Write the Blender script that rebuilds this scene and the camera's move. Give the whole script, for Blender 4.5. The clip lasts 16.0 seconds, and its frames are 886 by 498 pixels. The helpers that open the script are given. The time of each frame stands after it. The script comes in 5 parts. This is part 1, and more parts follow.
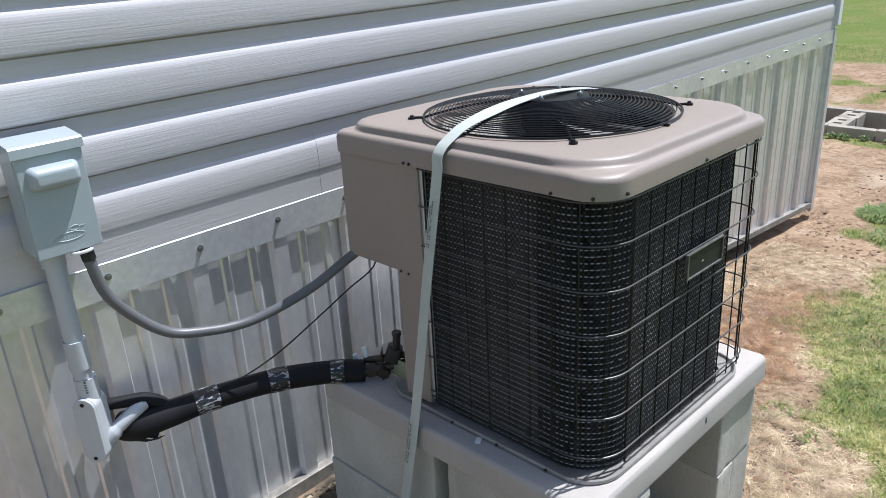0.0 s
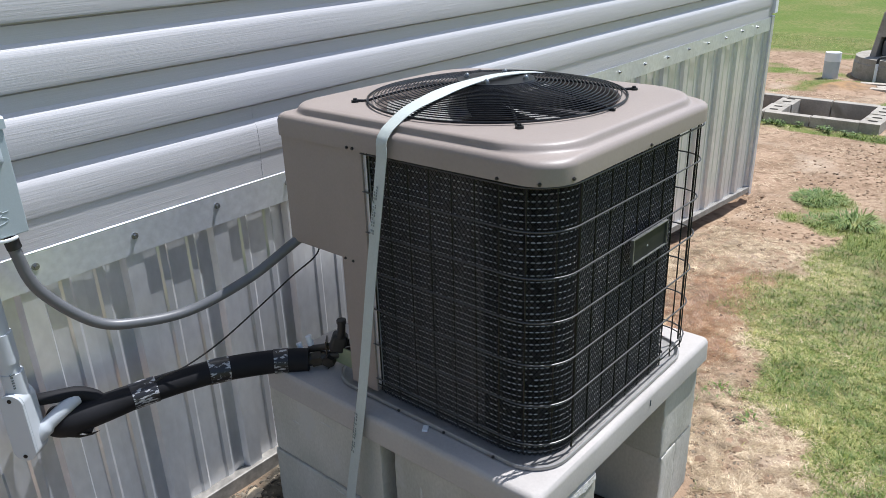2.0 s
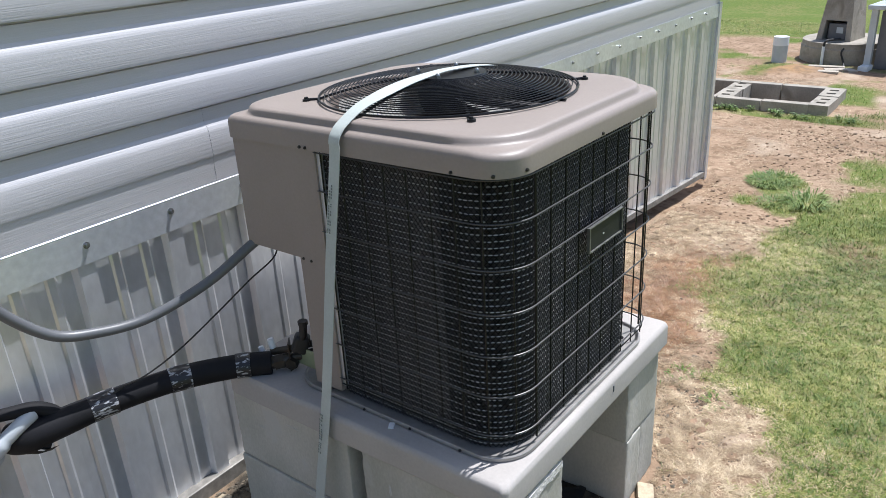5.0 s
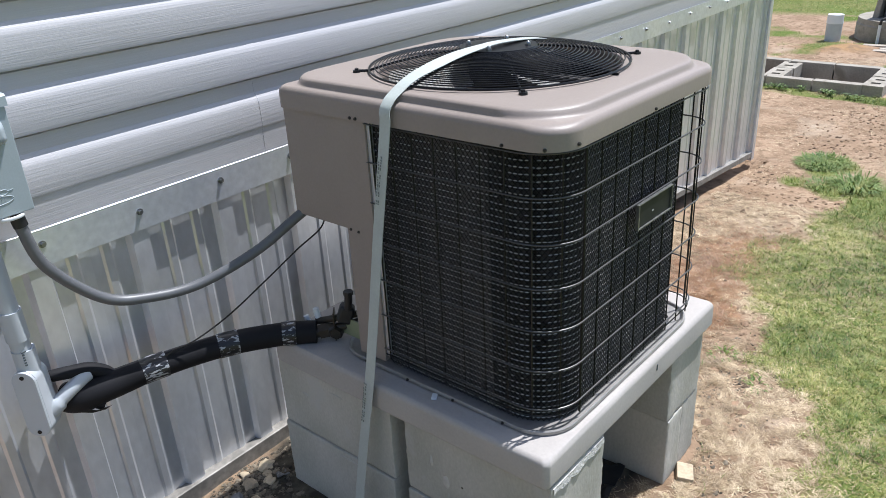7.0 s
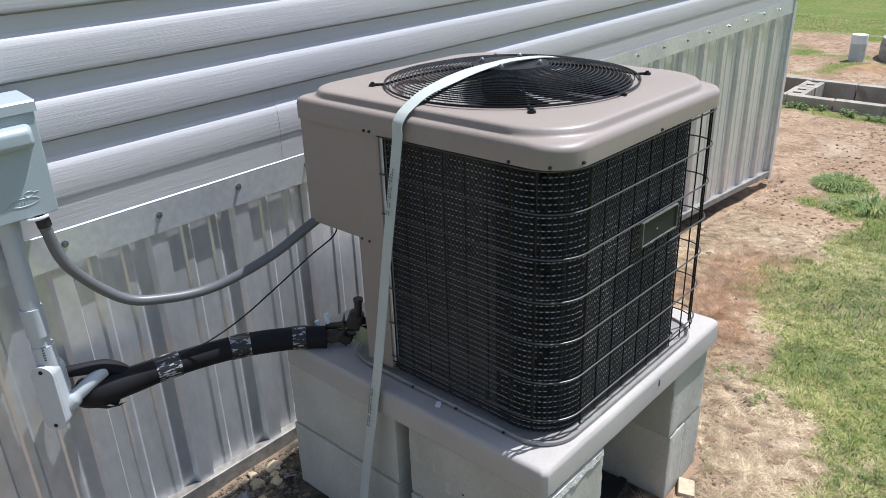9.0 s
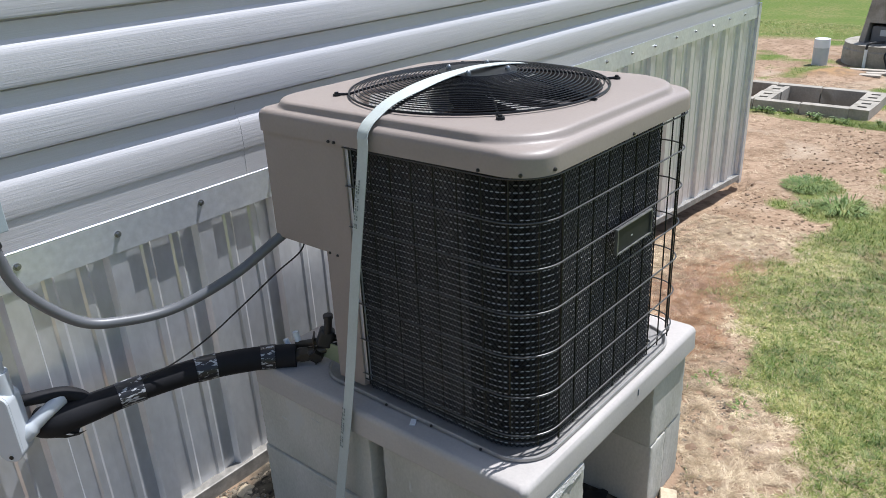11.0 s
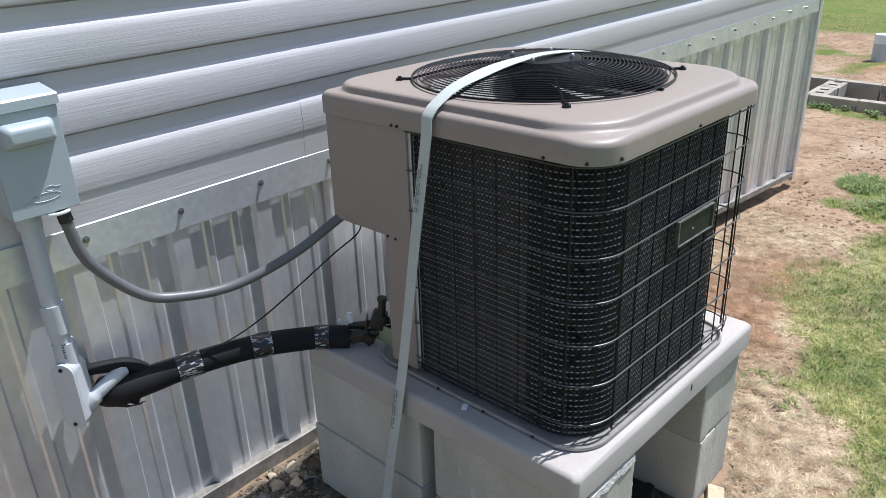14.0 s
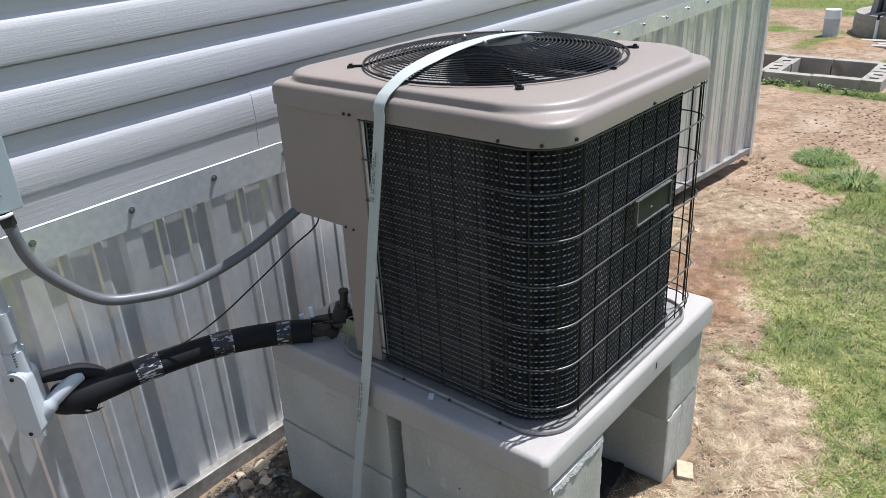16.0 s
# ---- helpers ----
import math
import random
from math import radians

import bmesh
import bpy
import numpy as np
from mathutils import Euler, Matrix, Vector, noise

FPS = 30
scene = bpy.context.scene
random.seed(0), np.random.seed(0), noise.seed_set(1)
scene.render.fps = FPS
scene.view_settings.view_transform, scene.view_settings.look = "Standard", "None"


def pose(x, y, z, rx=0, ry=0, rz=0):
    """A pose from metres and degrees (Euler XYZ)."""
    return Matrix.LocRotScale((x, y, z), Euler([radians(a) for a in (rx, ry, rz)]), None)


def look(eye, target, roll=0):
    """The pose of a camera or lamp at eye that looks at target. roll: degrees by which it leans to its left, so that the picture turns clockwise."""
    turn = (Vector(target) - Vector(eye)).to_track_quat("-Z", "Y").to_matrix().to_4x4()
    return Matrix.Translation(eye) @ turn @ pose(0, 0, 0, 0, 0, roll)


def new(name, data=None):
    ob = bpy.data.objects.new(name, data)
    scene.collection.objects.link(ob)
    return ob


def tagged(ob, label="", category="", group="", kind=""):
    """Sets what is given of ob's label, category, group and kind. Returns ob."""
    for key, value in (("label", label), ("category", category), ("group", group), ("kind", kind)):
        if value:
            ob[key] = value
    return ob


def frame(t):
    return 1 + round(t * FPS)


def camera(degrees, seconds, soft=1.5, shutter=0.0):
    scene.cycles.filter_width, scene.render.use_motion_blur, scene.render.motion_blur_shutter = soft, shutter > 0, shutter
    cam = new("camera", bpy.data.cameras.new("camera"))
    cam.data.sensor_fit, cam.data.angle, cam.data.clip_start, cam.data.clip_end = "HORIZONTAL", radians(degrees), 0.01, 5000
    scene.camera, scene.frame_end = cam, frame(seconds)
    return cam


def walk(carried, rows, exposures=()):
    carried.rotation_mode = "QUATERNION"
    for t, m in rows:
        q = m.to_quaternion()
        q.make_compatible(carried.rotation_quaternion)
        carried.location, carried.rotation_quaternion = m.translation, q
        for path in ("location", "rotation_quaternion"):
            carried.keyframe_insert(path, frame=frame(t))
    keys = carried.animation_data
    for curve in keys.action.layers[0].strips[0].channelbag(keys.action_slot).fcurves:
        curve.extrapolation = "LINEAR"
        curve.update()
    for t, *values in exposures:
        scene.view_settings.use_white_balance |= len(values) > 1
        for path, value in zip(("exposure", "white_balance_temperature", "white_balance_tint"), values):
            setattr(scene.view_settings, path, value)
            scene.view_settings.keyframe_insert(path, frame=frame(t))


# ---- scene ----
cam = camera(60.2, 16.0, soft=0.55)
PATH = [
    (0, (0.437, 0.472, 1.476), (1.75, 1.781, 0.727), -3.1),
    (0.5, (0.419, 0.473, 1.478), (1.716, 1.791, 0.716), -2.6),
    (1, (0.426, 0.475, 1.465), (1.7, 1.797, 0.67), -3.1),
    (1.5, (0.434, 0.478, 1.468), (1.75, 1.75, 0.661), -3.1),
    (2, (0.457, 0.488, 1.469), (1.851, 1.684, 0.677), -1.8),
    (2.5, (0.467, 0.484, 1.467), (1.891, 1.641, 0.67), -1.6),
    (3, (0.477, 0.486, 1.466), (1.907, 1.625, 0.657), -1.8),
    (3.5, (0.463, 0.471, 1.466), (1.899, 1.613, 0.669), -2.5),
    (5.8, (0.477, 0.481, 1.467), (1.924, 1.593, 0.65), -3.1),
    (6, (0.482, 0.48, 1.465), (1.92, 1.591, 0.63), -2.9),
    (6.5, (0.452, 0.483, 1.464), (1.863, 1.616, 0.612), -2.4),
    (7, (0.448, 0.491, 1.462), (1.815, 1.674, 0.607), -3.1),
    (7.5, (0.453, 0.491, 1.468), (1.804, 1.698, 0.621), -4.0),
    (8, (0.461, 0.465, 1.471), (1.85, 1.636, 0.635), -3.5),
    (8.5, (0.434, 0.442, 1.489), (1.82, 1.617, 0.655), -2.0),
    (9, (0.436, 0.453, 1.483), (1.781, 1.677, 0.65), -2.0),
    (9.2, (0.442, 0.46, 1.474), (1.779, 1.69, 0.637), -1.9),
    (11.5, (0.48, 0.479, 1.46), (1.901, 1.632, 0.652), -2.9),
    (12, (0.486, 0.486, 1.451), (1.911, 1.58, 0.571), -2.0),
    (12.5, (0.487, 0.49, 1.447), (1.895, 1.57, 0.524), -1.7),
    (13, (0.489, 0.497, 1.439), (1.888, 1.562, 0.485), -1.2),
    (13.5, (0.48, 0.504, 1.455), (1.849, 1.638, 0.538), -1.5),
    (14, (0.442, 0.502, 1.464), (1.764, 1.75, 0.632), -2.0),
    (14.5, (0.444, 0.501, 1.447), (1.758, 1.75, 0.603), -2.6),
    (15, (0.454, 0.499, 1.449), (1.777, 1.715, 0.572), -3.2),
    (15.5, (0.455, 0.496, 1.455), (1.8, 1.692, 0.584), -3.1),
    (16, (0.466, 0.501, 1.453), (1.834, 1.679, 0.591), -3.3),
]
walk(cam, [(t, look(eye, target, roll)) for t, eye, target, roll in PATH], exposures=((0.0, 0.34, 6150, 10), (16.0, 0.34, 6150, 10)))

SUN = Vector((0.42, -0.18, 1.0)).normalized()
world = bpy.data.worlds.new("sky")
scene.world = world
world.use_nodes = True
wn = world.node_tree.nodes
sky = wn.new("ShaderNodeTexSky")
sky.sky_type, sky.sun_disc = "NISHITA", False
sky.sun_elevation = math.asin(SUN.z)
sky.sun_rotation = math.atan2(SUN.x, SUN.y)
sky.air_density, sky.dust_density = 1.0, 1.5
world.node_tree.links.new(sky.outputs[0], wn["Background"].inputs["Color"])
wn["Background"].inputs["Strength"].default_value = 0.125
sun = new("sun", bpy.data.lights.new("sun", "SUN"))
sun.data.energy, sun.data.angle, sun.data.color = 5.0, radians(0.53), (1.0, 0.98, 0.965)
sun.matrix_world = Matrix.Translation((0, 0, 8)) @ SUN.to_track_quat("Z", "Y").to_matrix().to_4x4()


# ---- mesh helpers ----
def box(bm, x0, x1, y0, y1, z0, z1, bevel=0.0, seg=2):
    made = bmesh.ops.create_cube(bm, size=1.0)["verts"]
    for v in made:
        v.co = Vector(((x0 + x1) / 2 + v.co.x * (x1 - x0), (y0 + y1) / 2 + v.co.y * (y1 - y0), (z0 + z1) / 2 + v.co.z * (z1 - z0)))
    if bevel:
        edges = list({e for v in made for e in v.link_edges})
        bmesh.ops.bevel(bm, geom=edges, offset=bevel, segments=seg, profile=0.5, affect="EDGES")
    return bm


def cyl(bm, p0, p1, r0, r1=None, n=14, cap=True):
    p0, p1 = Vector(p0), Vector(p1)
    d = p1 - p0
    m = Matrix.Translation((p0 + p1) / 2) @ d.to_track_quat("Z", "Y").to_matrix().to_4x4()
    bmesh.ops.create_cone(bm, cap_ends=cap, segments=n, radius1=r0, radius2=r0 if r1 is None else r1, depth=d.length, matrix=m)
    return bm


def loft(bm, rings, closed_ring=True, cap0=False, cap1=False):
    rows = [[bm.verts.new(p) for p in ring] for ring in rings]
    n = len(rows[0])
    for a, b in zip(rows, rows[1:]):
        for i in range(n if closed_ring else n - 1):
            j = (i + 1) % n
            bm.faces.new((a[i], a[j], b[j], b[i]))
    if cap0:
        bm.faces.new(rows[0][::-1])
    if cap1:
        bm.faces.new(rows[-1])
    return rows


def spline(points, per=8, closed=False):
    pts = [Vector(p) for p in points]
    out, n = [], len(pts)
    for i in range(n if closed else n - 1):
        a, b, c, d = (pts[(i + k) % n] if closed else pts[min(max(i + k, 0), n - 1)] for k in (-1, 0, 1, 2))
        for s in range(per):
            t = s / per
            out.append(0.5 * (2 * b + (c - a) * t + (2 * a - 5 * b + 4 * c - d) * t * t + (3 * b - a - 3 * c + d) * t ** 3))
    if not closed:
        out.append(pts[-1])
    return out


def tube(bm, pts, r, n=8, closed=False, radius=None):
    pts = [Vector(p) for p in pts]
    m = len(pts)
    rings, up = [], None
    for i, p in enumerate(pts):
        if closed:
            d = pts[(i + 1) % m] - pts[i - 1]
        else:
            d = pts[min(i + 1, m - 1)] - pts[max(i - 1, 0)]
        d.normalize()
        if up is None:
            up = Vector((0, 0, 1)) if abs(d.z) < 0.9 else Vector((1, 0, 0))
        side = d.cross(up).normalized()
        up = side.cross(d).normalized()
        rr = radius(i / max(1, m - 1)) if radius else r
        rings.append([p + rr * (math.cos(2 * math.pi * k / n) * side + math.sin(2 * math.pi * k / n) * up) for k in range(n)])
    if closed:
        rings.append(rings[0])
        rows = loft(bm, rings)
        bmesh.ops.remove_doubles(bm, verts=[v for row in (rows[0], rows[-1]) for v in row], dist=1e-6)
    else:
        loft(bm, rings, cap0=True, cap1=True)
    return bm


def round_rect(hx, hy, r, z, k=8, mid=6, r_back=None):
    """A closed ring of points round a rectangle with rounded corners."""
    out = []
    for q, (sx, sy) in enumerate(((1, -1), (1, 1), (-1, 1), (-1, -1))):
        rq = r_back if r_back and q == 2 else r
        c = Vector((sx * (hx - rq), sy * (hy - rq), z))
        a0 = math.radians(-90 + 90 * q)
        arc = [c + rq * Vector((math.cos(a0 + math.pi / 2 * s / k), math.sin(a0 + math.pi / 2 * s / k), 0)) for s in range(k + 1)]
        if out:
            a, b = out[-1], arc[0]
            out += [a.lerp(b, s / mid) for s in range(1, mid)]
        out += arc
    a, b = out[-1], out[0]
    out += [a.lerp(b, s / mid) for s in range(1, mid)]
    return out


def mesh_of(name, bm, material, smooth=None):
    bmesh.ops.recalc_face_normals(bm, faces=bm.faces)
    me = bpy.data.meshes.new(name)
    bm.to_mesh(me)
    bm.free()
    me.materials.append(material)
    if smooth:
        for p in me.polygons:
            p.use_smooth = True
        me.set_sharp_from_angle(angle=radians(smooth))
    return me


def part(name, bm, material, parent=None, label="", smooth=35, kind=""):
    me = bm if isinstance(bm, bpy.types.Mesh) else mesh_of(name, bm, material, smooth)
    ob = new(name, me)
    ob.parent = parent
    return tagged(ob, label=label, kind=kind)


def thing(name, label, category, m=None, group=""):
    ob = new(name)
    ob.empty_display_size = 0.1
    if m is not None:
        ob.matrix_world = m
    return tagged(ob, label=label, category=category, group=group)


def single(name, bm, material, label, category, smooth=35, group="", kind=""):
    return tagged(new(name, mesh_of(name, bm, material, smooth)), label=label, category=category, group=group, kind=kind)


def raw(name, verts, faces, material, smooth=False):
    me = bpy.data.meshes.new(name)
    me.from_pydata(verts, [], faces)
    me.materials.append(material)
    if smooth:
        for p in me.polygons:
            p.use_smooth = True
    return me


BM = bmesh.new


# ---- materials ----
def mat(name, base, rough=0.6, metal=0.0, tint=None, scale=6.0, amount=0.25, fine=0.0, fine_scale=120.0,
        bump=0.0, bump_scale=80.0, stretch=(1, 1, 1), rough_var=0.1, per_object=0.0, per_island=0.0, coat=0.0, specular=0.5, span=(0.32, 0.68), blotch=None):
    m = bpy.data.materials.new(name)
    m.use_nodes = True
    nt = m.node_tree
    nodes, link = nt.nodes, nt.links.new
    b = nodes["Principled BSDF"]
    b.inputs["Metallic"].default_value = metal
    b.inputs["Specular IOR Level"].default_value = specular
    b.inputs["Coat Weight"].default_value = coat
    co = nodes.new("ShaderNodeTexCoord")
    mp = nodes.new("ShaderNodeMapping")
    mp.inputs["Scale"].default_value = stretch
    link(co.outputs["Object"], mp.inputs["Vector"])
    big = nodes.new("ShaderNodeTexNoise")
    big.inputs["Scale"].default_value, big.inputs["Detail"].default_value = scale, 6
    link(mp.outputs[0], big.inputs["Vector"])
    ramp = nodes.new("ShaderNodeMapRange")
    ramp.inputs["From Min"].default_value, ramp.inputs["From Max"].default_value = span
    link(big.outputs["Fac"], ramp.inputs["Value"])
    mix = nodes.new("ShaderNodeMix")
    mix.data_type = "RGBA"
    tint = tint or tuple(c * (1 - amount) for c in base)
    mix.inputs["A"].default_value, mix.inputs["B"].default_value = (*base, 1), (*tint, 1)
    link(ramp.outputs[0], mix.inputs["Factor"])
    out = mix.outputs["Result"]
    if fine:
        sm = nodes.new("ShaderNodeTexNoise")
        sm.inputs["Scale"].default_value, sm.inputs["Detail"].default_value = fine_scale, 3
        link(mp.outputs[0], sm.inputs["Vector"])
        fr = nodes.new("ShaderNodeMapRange")
        fr.inputs["To Min"].default_value, fr.inputs["To Max"].default_value = 1 - fine, 1 + fine
        fr.inputs["From Min"].default_value, fr.inputs["From Max"].default_value = 0.3, 0.7
        link(sm.outputs["Fac"], fr.inputs["Value"])
        vm = nodes.new("ShaderNodeVectorMath")
        vm.operation = "SCALE"
        link(out, vm.inputs[0]), link(fr.outputs[0], vm.inputs["Scale"])
        out = vm.outputs[0]
    if blotch:
        colour, b_scale, lo, hi = blotch
        bl = nodes.new("ShaderNodeTexNoise")
        bl.inputs["Scale"].default_value, bl.inputs["Detail"].default_value, bl.inputs["Distortion"].default_value = b_scale, 8, 0.6
        oi = nodes.new("ShaderNodeObjectInfo")
        sh = nodes.new("ShaderNodeVectorMath")
        sh.operation = "MULTIPLY_ADD"
        sh.inputs[1].default_value = (7, 5, 3)
        link(oi.outputs["Random"], sh.inputs[0]), link(mp.outputs[0], sh.inputs[2])
        link(sh.outputs[0], bl.inputs["Vector"])
        bs = nodes.new("ShaderNodeMapRange")
        bs.inputs["From Min"].default_value, bs.inputs["From Max"].default_value = lo, hi
        link(bl.outputs["Fac"], bs.inputs["Value"])
        bx = nodes.new("ShaderNodeMix")
        bx.data_type = "RGBA"
        link(bs.outputs[0], bx.inputs["Factor"])
        link(out, bx.inputs["A"])
        bx.inputs["B"].default_value = (*colour, 1)
        out = bx.outputs["Result"]
    for on, node, socket in ((per_object, "ShaderNodeObjectInfo", "Random"), (per_island, "ShaderNodeNewGeometry", "Random Per Island")):
        if on:
            oi = nodes.new(node)
            fr = nodes.new("ShaderNodeMapRange")
            fr.inputs["To Min"].default_value, fr.inputs["To Max"].default_value = 1 - on, 1 + on
            link(oi.outputs[socket], fr.inputs["Value"])
            vm = nodes.new("ShaderNodeVectorMath")
            vm.operation = "SCALE"
            link(out, vm.inputs[0]), link(fr.outputs[0], vm.inputs["Scale"])
            out = vm.outputs[0]
    link(out, b.inputs["Base Color"])
    rr = nodes.new("ShaderNodeMapRange")
    rr.inputs["To Min"].default_value, rr.inputs["To Max"].default_value = max(0.02, rough - rough_var), min(1, rough + rough_var)
    link(big.outputs["Fac"], rr.inputs["Value"])
    link(rr.outputs[0], b.inputs["Roughness"])
    if bump:
        bn = nodes.new("ShaderNodeTexNoise")
        bn.inputs["Scale"].default_value, bn.inputs["Detail"].default_value = bump_scale, 5
        link(mp.outputs[0], bn.inputs["Vector"])
        bp = nodes.new("ShaderNodeBump")
        bp.inputs["Strength"].default_value, bp.inputs["Distance"].default_value = bump, 0.004
        link(bn.outputs["Fac"], bp.inputs["Height"])
        link(bp.outputs[0], b.inputs["Normal"])
    return m


VINYL = mat("grey vinyl siding", (0.535, 0.522, 0.535), 0.42, scale=1.6, amount=0.06, fine=0.035, fine_scale=60, bump=0.15, bump_scale=34, stretch=(0.20, 1, 11), per_object=0.02)
GALV = mat("galvanised steel sheet", (0.71, 0.72, 0.745), 0.36, 0.60, tint=(0.58, 0.592, 0.622), scale=3.2, fine=0.07, fine_scale=45, bump=0.05, bump_scale=4, stretch=(1, 1, 0.5), rough_var=0.12, per_object=0.03)
FLASH = mat("bright galvanised flashing", (0.74, 0.765, 0.81), 0.36, 0.62, tint=(0.60, 0.625, 0.68), scale=7, fine=0.08, fine_scale=55, bump=0.05, bump_scale=9, rough_var=0.1)
DARKSCREW = mat("dark screw", (0.03, 0.028, 0.026), 0.4, scale=60)
SCREW = mat("zinc screw", (0.38, 0.39, 0.40), 0.3, 0.9, scale=60)
RUBBER = mat("black rubber", (0.018, 0.018, 0.019), 0.55, scale=12, amount=0.3, bump=0.1, bump_scale=60)
TRIM = mat("white trim", (0.75, 0.76, 0.78), 0.4, scale=3, amount=0.06)
TAUPE = mat("taupe painted steel", (0.300, 0.252, 0.224), 0.46, scale=4.0, amount=0.10, fine=0.03, fine_scale=180, bump=0.05, bump_scale=240, rough_var=0.06, coat=0.03)
PANM = mat("galvanised pan", (0.42, 0.40, 0.38), 0.42, 0.4, scale=9, amount=0.3, fine=0.08, fine_scale=70)
BLACKWIRE = mat("black coated wire", (0.008, 0.008, 0.009), 0.34, scale=30, amount=0.3, rough_var=0.06, specular=0.35)
# lighter copy of the black wire, sun glint on the horizontals put into colour
GLINTWIRE = mat("black wire greyed for sun glint", (0.060, 0.059, 0.060), 0.38, 0.0, scale=30, amount=0.35, rough_var=0.05, specular=0.6)
FINEDGE = mat("bare fin edges", (0.60, 0.58, 0.55), 0.5, 0.0, scale=22, amount=0.35)
NETM = mat("black coil net", (0.006, 0.006, 0.007), 0.5, scale=25, amount=0.35, rough_var=0.1, specular=0.3)
FIN = mat("dark coil fins", (0.115, 0.108, 0.106), 0.65, specular=0.2, scale=12, amount=0.4, bump=0.2, bump_scale=140, stretch=(6, 6, 0.3))
DARK = mat("black plastic shroud", (0.008, 0.008, 0.009), 0.5, specular=0.3, scale=10)
ALU = mat("aluminium blade", (0.74, 0.72, 0.68), 0.45, 0.2, scale=8, amount=0.2)
CONC = mat("grey concrete block", (0.50, 0.48, 0.435), 0.92, tint=(0.35, 0.342, 0.29), scale=4.5, fine=0.07, fine_scale=170, bump=0.22, bump_scale=110, per_object=0.08, stretch=(1, 1, 0.6), blotch=((0.46, 0.45, 0.42), 15, 0.63, 0.70))
DRIP = mat("dried mortar", (0.52, 0.51, 0.475), 0.95, scale=50, amount=0.25, bump=0.3, bump_scale=150)
DARKPIT = mat("pit in concrete", (0.06, 0.056, 0.05), 0.95, scale=60)
DUSTY = mat("dusty zinc", (0.30, 0.28, 0.25), 0.6, 0.3, scale=14, amount=0.35, fine=0.2, fine_scale=60)
CHIP = mat("broken concrete", (0.60, 0.585, 0.55), 0.95, scale=60, amount=0.3, bump=0.8, bump_scale=160)
PADM = mat("weathered equipment pad", (0.44, 0.41, 0.385), 0.85, scale=5, amount=0.14, fine=0.035, fine_scale=150, bump=0.09, bump_scale=180)
STRAPM = mat("pale grey green strap", (0.49, 0.53, 0.505), 0.5, scale=6, amount=0.12, fine=0.04, fine_scale=200)
FAINT = mat("faded print", (0.20, 0.23, 0.22), 0.7, scale=60)
INK = mat("dark ink", (0.10, 0.12, 0.13), 0.7, scale=60)
BOXM = mat("blue grey painted box", (0.37, 0.425, 0.45), 0.36, scale=6, amount=0.07, fine=0.025, fine_scale=220, bump=0.04, bump_scale=300)
PVC = mat("light grey plastic conduit", (0.48, 0.51, 0.54), 0.4, scale=8, amount=0.10)
CABLE = mat("dark grey flexible conduit", (0.13, 0.135, 0.145), 0.42, scale=14, amount=0.2, bump=0.06, bump_scale=60)
FOAM = mat("black foam insulation", (0.013, 0.013, 0.016), 0.7, specular=0.25, scale=10, amount=0.5, bump=0.25, bump_scale=26)
BRASS = mat("dull dark brass", (0.065, 0.054, 0.042), 0.42, 0.4, scale=40, amount=0.5)
# steel of the pan's inner side, its green reflection put into the base colour
GREENREFLECT = mat("inner pan steel with painted green reflection", (0.30, 0.33, 0.20), 0.45, scale=12, amount=0.35)
RIM = mat("dull metal rim", (0.26, 0.26, 0.25), 0.4, 0.6, scale=40, amount=0.6)
PLATE = mat("dark label", (0.026, 0.028, 0.028), 0.45, 0.0, specular=0.15, scale=18, amount=0.25)
GRAVEL = mat("mixed gravel", (0.155, 0.128, 0.093), 0.95, scale=30, amount=0.5, bump=0.4, per_island=0.75)
CLOD = mat("dry dirt clod", (0.27, 0.175, 0.11), 0.95, scale=20, amount=0.4, bump=0.4, per_island=0.5)
STONEM = mat("pale stone", (0.48, 0.39, 0.27), 0.9, scale=18, amount=0.35, fine=0.15, bump=0.5, per_object=0.3)
PAPER = mat("dirty white plastic scrap", (0.47, 0.475, 0.47), 0.7, scale=32, amount=0.7, fine=0.15, fine_scale=90)
WHITEP = mat("white plastic", (0.78, 0.80, 0.82), 0.4, scale=6, amount=0.08)
MILKY = mat("clouded plastic", (0.50, 0.54, 0.56), 0.35, scale=6, amount=0.2)
OLDCONC = mat("old yellowish concrete", (0.37, 0.335, 0.28), 0.95, scale=5, amount=0.25, fine=0.1, fine_scale=70, bump=0.35, bump_scale=90, blotch=((0.22, 0.195, 0.155), 7, 0.52, 0.7))
WOODB = mat("weathered board", (0.43, 0.38, 0.315), 0.9, scale=14, amount=0.3, per_object=0.1)
LEAFM = mat("weed leaf", (0.11, 0.185, 0.03), 0.5, scale=40, amount=0.3, per_island=0.3)
TAPE = mat("torn foil tape over black", (0.014, 0.014, 0.017), 0.4, 0.0, tint=(0.36, 0.37, 0.39), scale=85, span=(0.56, 0.585), stretch=(0.6, 0.6, 2.2), bump=0.3, bump_scale=70)


